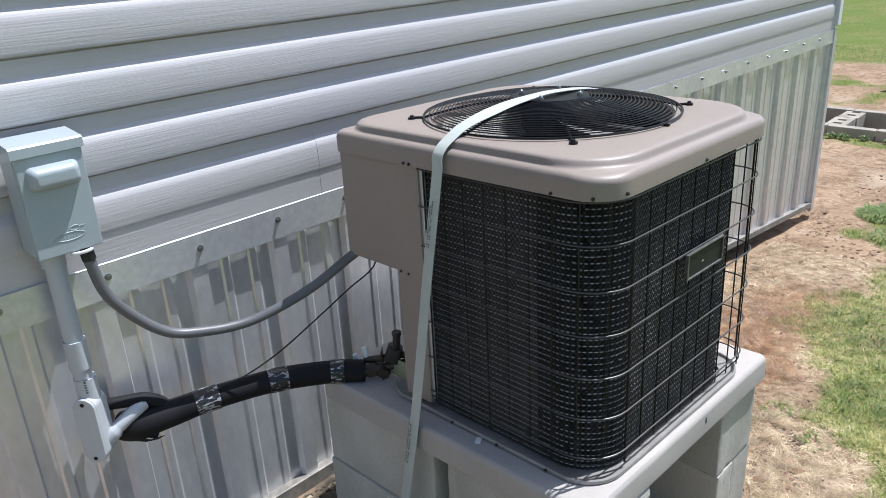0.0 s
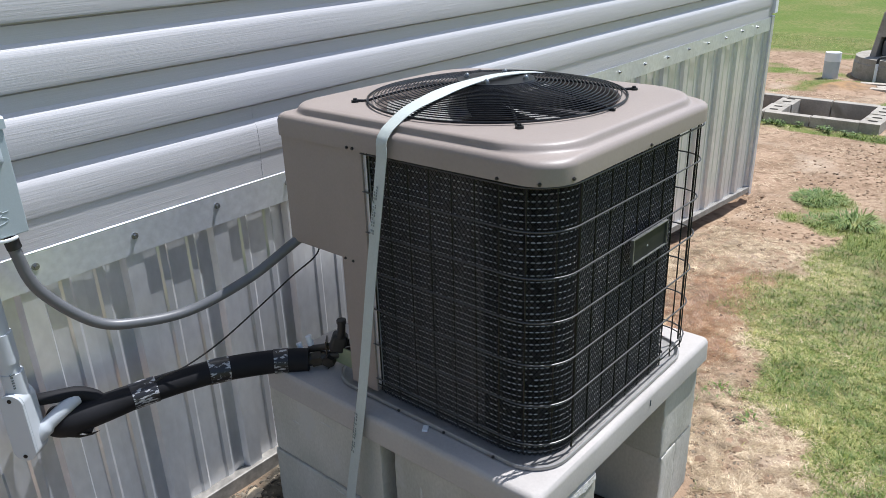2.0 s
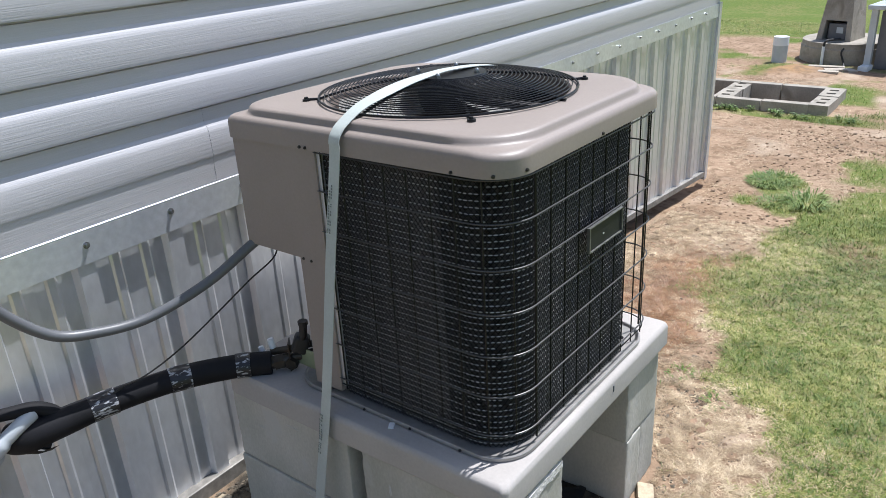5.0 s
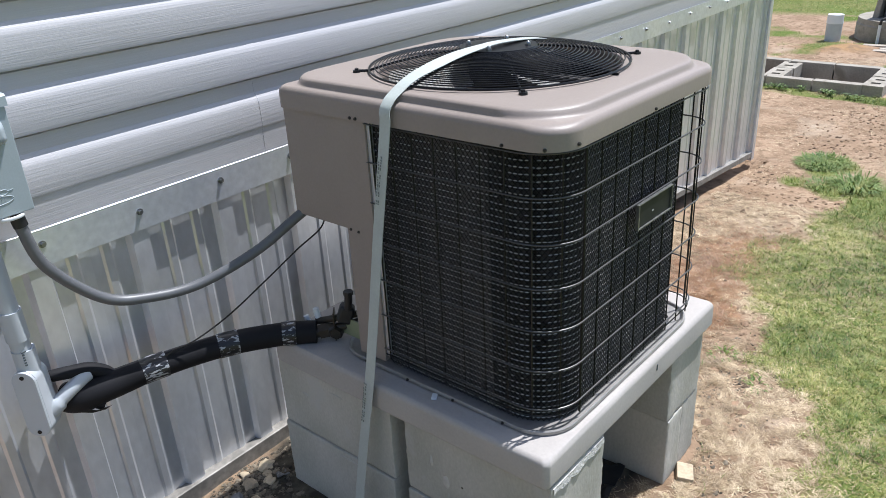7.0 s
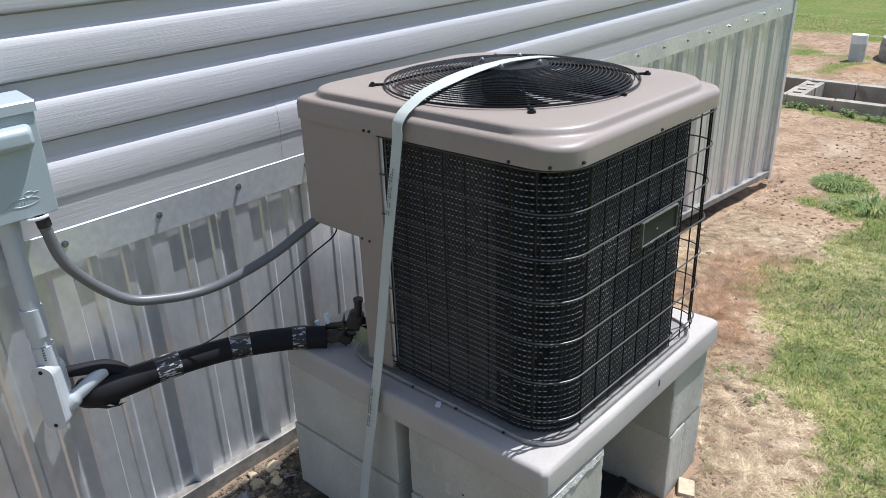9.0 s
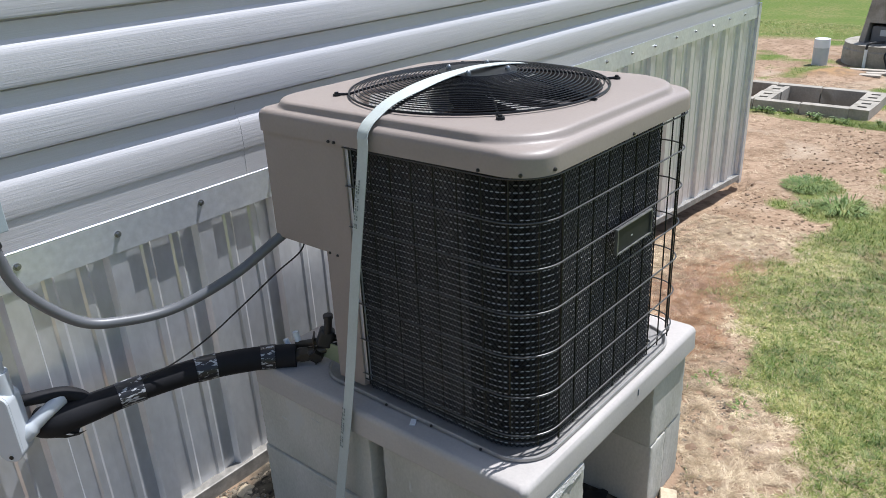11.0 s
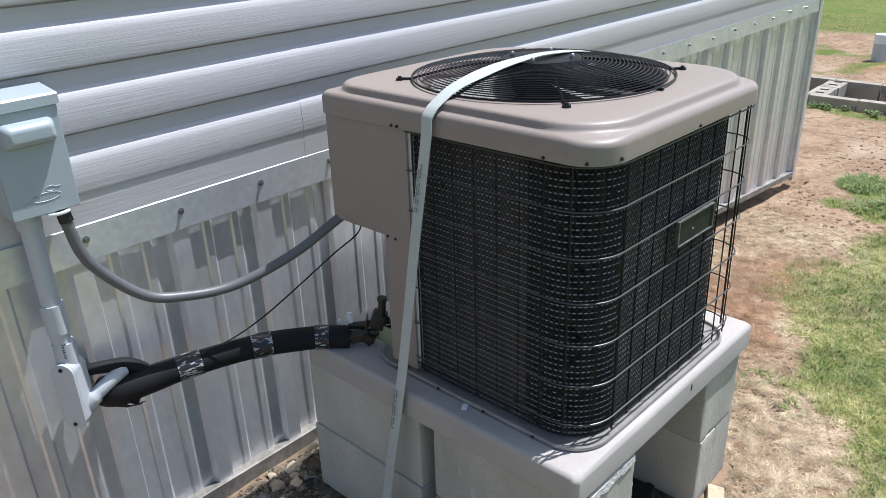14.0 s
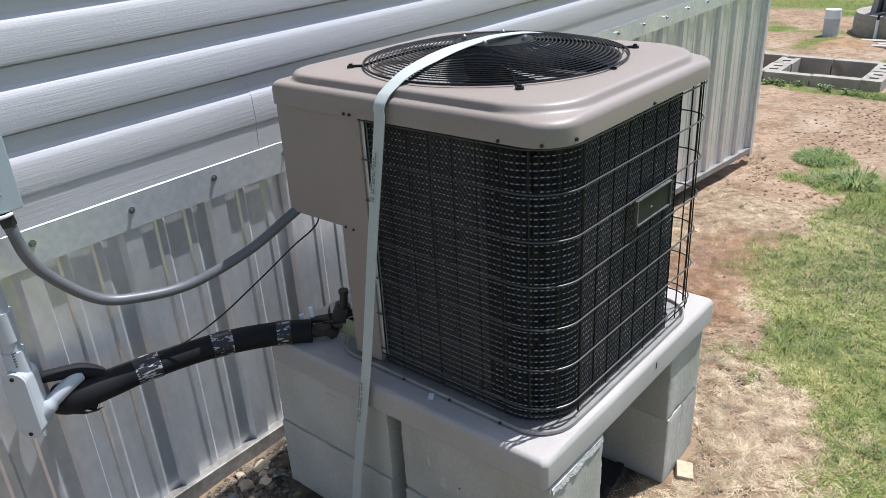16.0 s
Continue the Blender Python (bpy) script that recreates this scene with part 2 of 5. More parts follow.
def plant_mat(name, c0, c1, c2):
    m = bpy.data.materials.new(name)
    m.use_nodes = True
    nt = m.node_tree
    b = nt.nodes["Principled BSDF"]
    g = nt.nodes.new("ShaderNodeNewGeometry")
    r = nt.nodes.new("ShaderNodeValToRGB")
    r.color_ramp.elements[0].color, r.color_ramp.elements[1].color = (*c0, 1), (*c2, 1)
    e = r.color_ramp.elements.new(0.48)
    e.color = (*c1, 1)
    co = nt.nodes.new("ShaderNodeTexCoord")
    no = nt.nodes.new("ShaderNodeTexNoise")
    no.inputs["Scale"].default_value, no.inputs["Detail"].default_value = 2.6, 5
    nt.links.new(co.outputs["Object"], no.inputs["Vector"])
    sp = nt.nodes.new("ShaderNodeMapRange")
    sp.inputs["From Min"].default_value, sp.inputs["From Max"].default_value = 0.38, 0.62
    n2 = nt.nodes.new("ShaderNodeTexNoise")
    n2.inputs["Scale"].default_value, n2.inputs["Detail"].default_value = 21, 3
    nt.links.new(co.outputs["Object"], n2.inputs["Vector"])
    av = nt.nodes.new("ShaderNodeMix")
    av.inputs["Factor"].default_value = 0.45
    nt.links.new(no.outputs["Fac"], av.inputs["A"])
    nt.links.new(n2.outputs["Fac"], av.inputs["B"])
    nt.links.new(av.outputs["Result"], sp.inputs["Value"])
    mx = nt.nodes.new("ShaderNodeMix")
    mx.inputs["Factor"].default_value = 0.5
    nt.links.new(g.outputs["Random Per Island"], mx.inputs["A"])
    nt.links.new(sp.outputs[0], mx.inputs["B"])
    nt.links.new(mx.outputs["Result"], r.inputs[0])
    nt.links.new(r.outputs[0], b.inputs["Base Color"])
    b.inputs["Roughness"].default_value = 0.55
    return m


GRASS = plant_mat("green grass blades", (0.036, 0.085, 0.008), (0.140, 0.200, 0.024), (0.50, 0.45, 0.155))
RUST = plant_mat("rust brown dead grass", (0.13, 0.060, 0.026), (0.28, 0.140, 0.064), (0.50, 0.30, 0.155))
TUFT = plant_mat("long green grass", (0.045, 0.10, 0.012), (0.115, 0.185, 0.028), (0.30, 0.31, 0.10))
STRAW = plant_mat("dry straw", (0.085, 0.056, 0.028), (0.36, 0.255, 0.145), (0.84, 0.69, 0.47))
THATCH = plant_mat("yellowed grass", (0.15, 0.13, 0.03), (0.32, 0.285, 0.09), (0.62, 0.53, 0.24))


def ground_mat():
    """Dirt, dark soil that doubles as painted shade under the pad, straw and grass, by the cover that each spot of the
    ground carries.
    """
    m = bpy.data.materials.new("yard ground")
    m.use_nodes = True
    nt = m.node_tree
    nodes, link = nt.nodes, nt.links.new
    b = nodes["Principled BSDF"]
    b.inputs["Roughness"].default_value = 0.95
    b.inputs["Specular IOR Level"].default_value = 0.15
    co = nodes.new("ShaderNodeTexCoord")

    def noise_(scale, detail=6):
        t = nodes.new("ShaderNodeTexNoise")
        t.inputs["Scale"].default_value, t.inputs["Detail"].default_value = scale, detail
        link(co.outputs["Object"], t.inputs["Vector"])
        return t.outputs["Fac"]

    def span(v, a, z):
        r = nodes.new("ShaderNodeMapRange")
        r.inputs["From Min"].default_value, r.inputs["From Max"].default_value = a, z
        link(v, r.inputs["Value"])
        return r.outputs[0]

    def mixed(f, a, c):
        x = nodes.new("ShaderNodeMix")
        x.data_type = "RGBA"
        link(f, x.inputs["Factor"])
        for s, v in (("A", a), ("B", c)):
            if isinstance(v, tuple):
                x.inputs[s].default_value = (*v, 1)
            else:
                link(v, x.inputs[s])
        return x.outputs["Result"]

    def cover(name):
        a = nodes.new("ShaderNodeAttribute")
        a.attribute_name = name
        return a.outputs["Fac"]

    dirt = mixed(span(noise_(3.0), 0.35, 0.65), (0.37, 0.262, 0.178), (0.25, 0.168, 0.108))
    dirt = mixed(span(noise_(17, 9), 0.48, 0.70), dirt, (0.17, 0.112, 0.07))
    dirt = mixed(span(noise_(1.7), 0.56, 0.70), dirt, (0.44, 0.35, 0.26))
    # dark soil, also laid under the pad to paint its shade
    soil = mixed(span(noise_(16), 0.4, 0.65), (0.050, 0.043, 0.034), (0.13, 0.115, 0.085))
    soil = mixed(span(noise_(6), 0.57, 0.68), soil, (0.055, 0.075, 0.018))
    grass = mixed(span(noise_(1.2), 0.4, 0.62), (0.120, 0.158, 0.036), (0.19, 0.180, 0.066))
    grass = mixed(span(noise_(22), 0.4, 0.7), grass, (0.085, 0.13, 0.024))
    sand = mixed(span(noise_(9), 0.4, 0.6), (0.36, 0.225, 0.115), (0.25, 0.165, 0.10))
    c = mixed(span(cover("sand"), 0.3, 0.7), dirt, sand)
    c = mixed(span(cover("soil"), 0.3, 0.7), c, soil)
    c = mixed(span(cover("grass"), 0.3, 0.7), c, grass)
    link(c, b.inputs["Base Color"])
    bp = nodes.new("ShaderNodeBump")
    bp.inputs["Strength"].default_value, bp.inputs["Distance"].default_value = 0.7, 0.015
    link(noise_(45, 8), bp.inputs["Height"])
    link(bp.outputs[0], b.inputs["Normal"])
    return m


GROUND = ground_mat()


# ---- the lie of the land ----
WALL_Y, WALL_X0, WALL_X1 = 2.075, -6.0, 5.49
PIT = (7.56, 8.33, 1.74, 3.05)


def lump(x, y, s):
    return noise.noise((x * s, y * s, 0.37))


def fall(x):
    """The yard falls away along the house and levels out beyond it."""
    t = min(max((x - 2.2) / 3.6, 0), 1)
    return -0.30 * t


def height(x, y):
    z = fall(x) + 0.008 * lump(x, y, 2.3) + 0.004 * lump(x, y, 9)
    z += 0.075 * math.exp(-(((x - 9.35) / 0.28) ** 2 + ((y - 2.5) / 0.34) ** 2))
    if y > 1.95:
        # worn channel under the raised end of the skirting
        z -= 0.075 * min(1, max(0, (x - 2.5) / 0.5)) * min(1, max(0, (5.52 - x) / 0.06)) * min(1, (y - 1.95) / 0.06)
        z += 0.012 * lump(x, y, 5) if x < 5.5 else 0
    if x > 14:
        z += 0.1 * lump(x, y, 0.1)
    if PIT[0] + 0.05 < x < PIT[1] - 0.05 and PIT[2] + 0.05 < y < PIT[3] - 0.05:
        z -= 0.4
    return z


def grass_cover(x, y):
    edge = float(np.interp(x, (1.2, 2.0, 2.4, 2.6, 2.8, 3.1, 3.35, 3.5, 3.7, 4.2, 4.7, 5.3, 6.0), (0.70, 0.76, 0.81, 0.95, 1.14, 1.21, 1.33, 1.50, 1.51, 1.38, 1.34, 1.21, 1.04)))
    v = (edge - y) * 5.0 + 0.5 + 0.4 * lump(x, y, 2.2) + 0.6 * lump(x, y, 7) + 0.4 * lump(x, y, 15)
    tuft = max(a - b * math.hypot((x - cx) / rx, (y - cy) / ry) for cx, cy, rx, ry, a, b in ((5.50, 1.60, 0.32, 0.17, 1.4, 1.2), (5.08, 1.70, 0.20, 0.10, 1.1, 1.0), (5.08, 1.40, 0.30, 0.20, 1.35, 1.2), (6.1, 1.15, 0.45, 0.25, 1.1, 1.1)))
    v = max(v, tuft + 0.55 * lump(x, y, 6))
    if x > 6.2:
        v = min(v, 0.55 + 0.9 * lump(x, y, 1.4) - (0.35 if y > 1.2 else 0))
        far = (x - 10.9 - 0.5 * (2.9 - y) * 0.5 + 0.5 * lump(x, y, 0.8)) * 0.8
        v = max(v, 0.20 + 1.1 * lump(x, y, 1.3) + 0.7 * lump(x, y, 4.3) if not (5.5 < x < 7.0 and y > 1.35) else 0)
        v = max(v, far, 0.62 + 0.7 * lump(x, y, 2.5) if abs(x - 7.42) < 0.13 else -1)
    return min(max(v, 0), 1)


# dark soil round the piers, carried under the pad as painted shade
def soil_shade_cover(x, y):
    # thinned past y 1.985, so paler dirt paints the sunlit strip by the wall
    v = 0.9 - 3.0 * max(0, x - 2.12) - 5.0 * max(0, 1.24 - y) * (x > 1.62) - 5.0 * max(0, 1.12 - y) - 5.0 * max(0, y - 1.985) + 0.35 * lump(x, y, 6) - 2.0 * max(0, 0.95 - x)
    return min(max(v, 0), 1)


def sand_cover(x, y):
    v = 1.3 - 1.4 * math.hypot((x - 9.4) / 0.5, (y - 2.6) / 0.6)
    return min(max(v + 0.3 * lump(x, y, 4), 0), 1)


def axis(near0, near1, step, far0, far1, extra=()):
    out = list(np.arange(near0, near1, step)) + list(extra)
    a, s = near1, step
    while a < far1:
        out.append(a)
        s *= 1.13
        a += s
    a, s = near0, step
    while a > far0:
        out.append(a)
        s *= 1.25
        a -= s
    return sorted(set(round(float(v), 4) for v in out + [far0, far1]))


xs = axis(0.9, 10.5, 0.065, -150, 600, (PIT[0] + 0.049, PIT[0] + 0.055, PIT[1] - 0.049, PIT[1] - 0.055))
ys = axis(-0.6, 3.3, 0.065, -300, 300, (1.95, 1.985, 2.01, 2.07, PIT[2] + 0.049, PIT[2] + 0.055, PIT[3] - 0.049, PIT[3] - 0.055))
gv = [(x, y, height(x, y)) for x in xs for y in ys]
ny = len(ys)
gf = [(i * ny + j, (i + 1) * ny + j, (i + 1) * ny + j + 1, i * ny + j + 1) for i in range(len(xs) - 1) for j in range(ny - 1)]
gm = raw("ground", gv, gf, GROUND, True)
for name, rule in (("grass", grass_cover), ("soil", soil_shade_cover), ("sand", sand_cover)):
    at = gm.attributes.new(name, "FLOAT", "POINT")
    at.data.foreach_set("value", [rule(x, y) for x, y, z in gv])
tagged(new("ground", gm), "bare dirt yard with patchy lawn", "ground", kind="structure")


# ---- the house wall ----
def extrude_x(profile, x0, x1, bm=None):
    bm = bm or BM()
    loft(bm, [[(x, y, z) for y, z in profile] for x in (x0, x1)], cap0=True, cap1=True)
    return bm


wall = single("wall_south", box(BM(), WALL_X0, WALL_X1 - 0.01, WALL_Y + 0.022, WALL_Y + 0.2, 0.74, 2.75), VINYL, "long house wall clad in grey vinyl siding over metal skirting", "wall", kind="structure")
single("wall_east", box(BM(), WALL_X1 - 0.2, WALL_X1 - 0.012, WALL_Y + 0.2, 6.5, -0.6, 2.75), VINYL, "end wall of the grey house", "wall", kind="structure")
single("wall_west", box(BM(), WALL_X0, WALL_X0 + 0.2, WALL_Y + 0.2, 6.5, -0.6, 2.75), VINYL, "end wall of the grey house", "wall", kind="structure")
single("wall_north", box(BM(), WALL_X0 + 0.2, WALL_X1 - 0.2, 6.3, 6.5, -0.6, 2.75), VINYL, "back wall of the grey house", "wall", kind="structure")
single("floor", box(BM(), WALL_X0 + 0.2, WALL_X1 - 0.2, WALL_Y + 0.2, 6.3, 0.74, 0.9), RUBBER, "dark underside of the house floor", "floor", kind="structure")
single("roof", box(BM(), WALL_X0 - 0.15, WALL_X1 + 0.15, WALL_Y - 0.12, 6.7, 2.75, 2.87, 0.01), TRIM, "low roof edge of the house", "roof", kind="structure")

# double courses of lap siding, each panel overlapping its neighbour at a staggered seam
BUTT, PITCH = 0.9315, 0.1272
BACK = WALL_Y + 0.021


def course(z, out=0.0):
    d = [(0.004, 0.003), (0.0165, 0.0), (0.0175, 0.004), (0.0154, 0.0615), (0.0142, 0.068), (0.0108, 0.076), (0.0052, 0.084), (0.0020, 0.088), (0.0020, PITCH - 0.0065), (-0.0035, PITCH - 0.0045), (-0.0035, PITCH + 0.002)]
    return [(BACK - 0.006 - a - out, z + b) for a, b in d]


seams = (1.63, 1.585, 1.605, 2.3, 1.2, 2.7, 0.6)
for k in range(7):
    z = BUTT - PITCH + 2 * PITCH * k
    cuts = [WALL_X0]
    s = seams[k] - 3.66 * 2
    while s < WALL_X1 - 0.3:
        if s > WALL_X0 + 0.3:
            cuts.append(s)
        s += 3.66
    cuts.append(WALL_X1 - 0.012)
    for i, (a, b) in enumerate(zip(cuts, cuts[1:])):
        bm = BM()
        over = 0.0006 * (i % 2)
        prof = course(z, over) + [(p[0], p[1]) for p in course(z + PITCH, over)[1:]]
        prof = [(BACK - 0.0185 - over, 0.861), (BACK - 0.0205 - over, BUTT + 0.0015)] + course(z + PITCH, over)[1:] if k == 0 else prof
        prof += [(BACK - 0.001, prof[-1][1]), (BACK - 0.001, prof[0][1])]
        extrude_x(prof, a - (0.03 if i % 2 else 0), b + (0.03 if (i % 2 and i < len(cuts) - 2) else 0), bm)
        part("siding_panel", bm, VINYL, wall, smooth=25)

# ribbed metal skirting
RIBS = [(1.219 + 0.2335 * q, 0.2335) for q in range(-31, 9)] + [(3.277 + 0.242 * q, 0.242) for q in range(10)]


def rib_line(x):
    """How far the sheet stands out at x: one tall rib a pitch, two low ones between."""
    c, pitch = min(RIBS, key=lambda r: abs(r[0] - x))
    d = abs(x - c)
    e = abs(d - pitch / 3)
    return max(0.017 * min(1, max(0, (0.029 - d) / 0.008)), 0.0035 * min(1, max(0, (0.014 - e) / 0.006)))


def skirt_base(x):
    return fall(x) + 0.045


knots = sorted(c + o for c, p in RIBS for o in (-p / 3 - 0.014, -p / 3 - 0.008, -p / 3 + 0.008, -p / 3 + 0.014, -0.029, -0.021, 0.021, 0.029, p / 3 - 0.014, p / 3 - 0.008, p / 3 + 0.008, p / 3 + 0.014))
sheet = 4 * 0.2335
x = 1.219 - 0.11675 - 8 * sheet
n_sheet = 0
while x < WALL_X1 - 0.02:
    a, b = max(x, WALL_X0), min(x + sheet, WALL_X1 - 0.03)
    if b - a > 0.05:
        line = sorted({a, b} | {k for k in knots if a < k < b})
        bm = BM()
        off = 0.001 * (n_sheet % 2)
        lo = [(v, WALL_Y + 0.018 - rib_line(v) - off, skirt_base(v) - 0.012) for v in line]
        hi = [(v, WALL_Y + 0.018 - rib_line(v) - off, 0.835) for v in line]
        mid = [(p[0], p[1] + 0.0015 * lump(p[0] * 3, n_sheet, 2), 0.4) for p in lo]
        loft(bm, [lo, mid, hi], closed_ring=False)
        part("skirting_sheet", bm, GALV, wall, smooth=20)
        n_sheet += 1
    x += sheet

# flashing over the top edge of the skirting
FZ0, FZ1 = 0.786, 0.866
for a, b, dy in ((WALL_X0, 3.25, 0.0), (3.18, WALL_X1 - 0.03, -0.0025)):
    prof = [(WALL_Y - 0.004, FZ0), (WALL_Y - 0.003, FZ1 - 0.008), (WALL_Y - 0.0030, FZ1 - 0.0005), (WALL_Y - 0.0024, FZ1), (WALL_Y - 0.0018, FZ1 - 0.0005), (WALL_Y - 0.0018, FZ1 - 0.004), (WALL_Y + 0.000, FZ1 - 0.008), (WALL_Y - 0.001, FZ0)]
    part("flashing", extrude_x([(p + dy, q) for p, q in prof], a, b), FLASH, wall, "bright galvanised flashing strip", smooth=20)


def screw_mesh():
    bm = BM()
    cyl(bm, (0, 0.001, 0), (0, -0.0022, 0), 0.0080, n=14)
    cyl(bm, (0, -0.002, 0), (0, -0.0085, 0), 0.0048, n=6)
    return mesh_of("screw", bm, SCREW, 30)


SM = screw_mesh()
for sx in [1.228 + 0.2215 * q for q in range(-14, 10)] + [3.277 + 0.242 * q for q in range(9)]:
    s = part("screw", SM, None, wall)
    s.location = (sx, WALL_Y - (0.0055 if sx > 3.2 else 0.0035), 0.833 + 0.004 * math.sin(sx * 9.1))

# angle along the foot of the skirting
bm = BM()
foot = [WALL_X0] + [v for v in np.arange(1.8, 5.4, 0.2)] + [WALL_X1 - 0.03]
loft(bm, [[(v, WALL_Y - 0.010, skirt_base(v) - (0.056 if v < 2.3 else 0.035)), (v, WALL_Y - 0.010, skirt_base(v) - 0.002), (v, WALL_Y - 0.007, skirt_base(v)), (v, WALL_Y + 0.02, skirt_base(v) + 0.001), (v, WALL_Y + 0.02, skirt_base(v) - (0.056 if v < 2.3 else 0.035))] for v in foot], cap0=True, cap1=True)
part("base_angle", bm, DUSTY, wall, "dusty galvanised base angle", smooth=20)
# corner posts
bm = box(BM(), WALL_X1 - 0.045, WALL_X1, WALL_Y - 0.012, WALL_Y + 0.04, fall(WALL_X1) - 0.01, 0.87, 0.002)
post = part("corner_post", bm, GALV, wall, "galvanised corner post")
for z in np.arange(-0.16, 0.85, 0.14):
    s = part("screw", SM, None, post)
    s.location, s.rotation_euler = (WALL_X1 + 0.001, WALL_Y + 0.01, float(z)), (0, 0, math.pi / 2)
part("corner_trim", box(BM(), WALL_X1 - 0.04, WALL_X1 + 0.012, WALL_Y - 0.020, WALL_Y + 0.06, 0.885, 2.75, 0.004), TRIM, wall, "white vinyl corner trim")


# ---- block piers and pad ----
def concrete_block(sx, sy, sz, seed, chipped=False):
    """A block with slightly uneven, worn edges."""
    rnd = random.Random(seed)
    bm = box(BM(), -sx / 2, sx / 2, -sy / 2, sy / 2, 0, sz, 0.004, 2)
    bmesh.ops.subdivide_edges(bm, edges=[e for e in bm.edges if e.calc_length() > 0.06], cuts=15, use_grid_fill=True)
    o = Vector((seed * 3.7, 0, 0))
    for v in bm.verts:
        near = sum(abs(abs(c) - h) < 0.0055 for c, h in ((v.co.x, sx / 2), (v.co.y, sy / 2), (v.co.z - sz / 2, sz / 2)))
        if near > 1:
            centre = Vector((0, 0, sz / 2))
            v.co -= (v.co - centre).normalized() * 0.0030 * max(0, noise.noise(v.co * 48 + o) + 0.1)
        v.co += Vector((rnd.uniform(-1, 1), rnd.uniform(-1, 1), rnd.uniform(-1, 1))) * 0.0006
    return bm


blocks = []
# x0, x1, y0, y1, z0, z1
for i, (x0, x1, y0, y1, z0, z1) in enumerate((
        (1.414, 1.612, 1.085, 1.474, 0.002, 0.204), (1.418, 1.628, 1.089, 1.476, 0.206, 0.4065),
        (1.414, 1.612, 1.519, 1.914, -0.004, 0.199), (1.418, 1.618, 1.517, 1.912, 0.201, 0.3935),
        (1.980, 2.066, 1.092, 1.485, 0.0, 0.206), (2.070, 2.172, 1.096, 1.487, 0.0, 0.205), (1.975, 2.165, 1.094, 1.488, 0.208, 0.3965),
        (1.980, 2.172, 1.520, 1.912, 0.0, 0.206), (1.976, 2.168, 1.522, 1.914, 0.208, 0.3880))):
    bm = concrete_block(x1 - x0, y1 - y0, z1 - z0, 40 + i)
    ob = single("concrete_block", bm, CONC, "grey concrete block in a pier under the pad", "concrete block", group="pier blocks")
    ob.location = ((x0 + x1) / 2, (y0 + y1) / 2, z0)
    blocks.append(ob)
    if i == 1:
        # the broken upper edge of the block at the corner
        bm = BM()
        r = random.Random(5)
        top, low = [], []
        for k in range(19):
            xx = -0.098 + 0.196 * k / 18
            top.append((xx, -0.1955 + r.uniform(-0.001, 0.001), 0.1955))
            low.append((xx, -0.1970 + r.uniform(-0.0015, 0.001), 0.180 + r.uniform(-0.005, 0.004)))
        up2 = [(a[0], -0.188, 0.1985 + r.uniform(-0.001, 0.001)) for a in top]
        loft(bm, [low, top, up2], closed_ring=False)
        part("chipped_edge", bm, CHIP, ob, "pale chipped edge", smooth=10)



def block_mark(block, y, z, w, h, material, label, seed):
    """A thin uneven smear of mortar, or a pit, on the west face of a block."""
    n = 18
    x = min(v.co.x for v in block.data.vertices) + 0.0004
    bm = BM()
    rings = []
    for f, out in ((1.0, 0.0), (0.75, 0.0012), (0.3, 0.0018)):
        rings.append([(x - out, y + f * w / 2 * math.cos(a) * (1 + 0.35 * noise.noise((math.cos(a), math.sin(a), seed))), z + f * h / 2 * math.sin(a) * (1 + 0.3 * noise.noise((math.sin(a), seed, math.cos(a))))) for a in (2 * math.pi * k / n for k in range(n))])
    loft(bm, rings, cap1=True)
    part("mortar_smear", bm, material, block, label, smooth=50)


for i, y, z, w, h, m, label in ((1, 0.075, 0.075, 0.020, 0.034, DRIP, "pale mortar smear"), (1, 0.115, 0.115, 0.008, 0.030, DRIP, "pale mortar smear"), (1, 0.070, 0.035, 0.006, 0.020, DRIP, "pale mortar smear"), (1, 0.03, 0.082, 0.005, 0.005, DARKPIT, "dark pit"), (1, -0.12, 0.05, 0.006, 0.006, DARKPIT, "dark pit"), (3, 0.10, 0.12, 0.03, 0.006, DRIP, "pale mortar smear"), (3, -0.02, 0.165, 0.05, 0.005, DRIP, "pale mortar smear"), (2, -0.05, 0.188, 0.10, 0.006, DRIP, "pale mortar smear"), (0, 0.10, 0.190, 0.12, 0.006, DRIP, "pale mortar smear"), (0, -0.09, 0.186, 0.07, 0.005, DRIP, "pale mortar smear")):
    block_mark(blocks[i], y, z, w, h, m, label, i * 7 + int(z * 900))

PAD = pose(1.795, 1.490, 0.398, -1.0, 0.75, -0.6)
bm = BM()
rings = []
for inset, z in ((0.010, 0.0), (0.003, 0.003), (0.0, 0.010), (0.0, 0.056), (0.002, 0.063), (0.006, 0.068), (0.012, 0.070)):
    rings.append(round_rect(0.392 - inset, 0.408 - inset, 0.014, z, 5, 8))
rings.append(round_rect(0.36, 0.376, 0.014, 0.0705, 5, 8))
loft(bm, rings, cap0=True, cap1=True)
rr = random.Random(8)
for v in bm.verts:
    v.co += Vector((rr.uniform(-1, 1), rr.uniform(-1, 1), rr.uniform(-1, 1))) * 0.0006
pad = single("equipment_pad", bm, PADM, "weathered grey square equipment pad resting on block piers", "pad")
pad.matrix_world = PAD
part("nick", box(BM(), 0.062, 0.066, -0.4095, -0.400, 0.036, 0.052, 0.001), INK, pad, "dark nick in the rim")
single("foil_scrap", box(BM(), -0.010, 0.010, -0.006, 0.006, 0, 0.004, 0.001), WHITEP, "small white scrap lying on the pad", "scrap").matrix_world = PAD @ pose(-0.352, -0.096, 0.0705, 0, 0, 30)

# ---- the condenser unit ----
UNIT = pose(1.783, 1.460, 0.4700, -0.7, 0.75, -0.8)
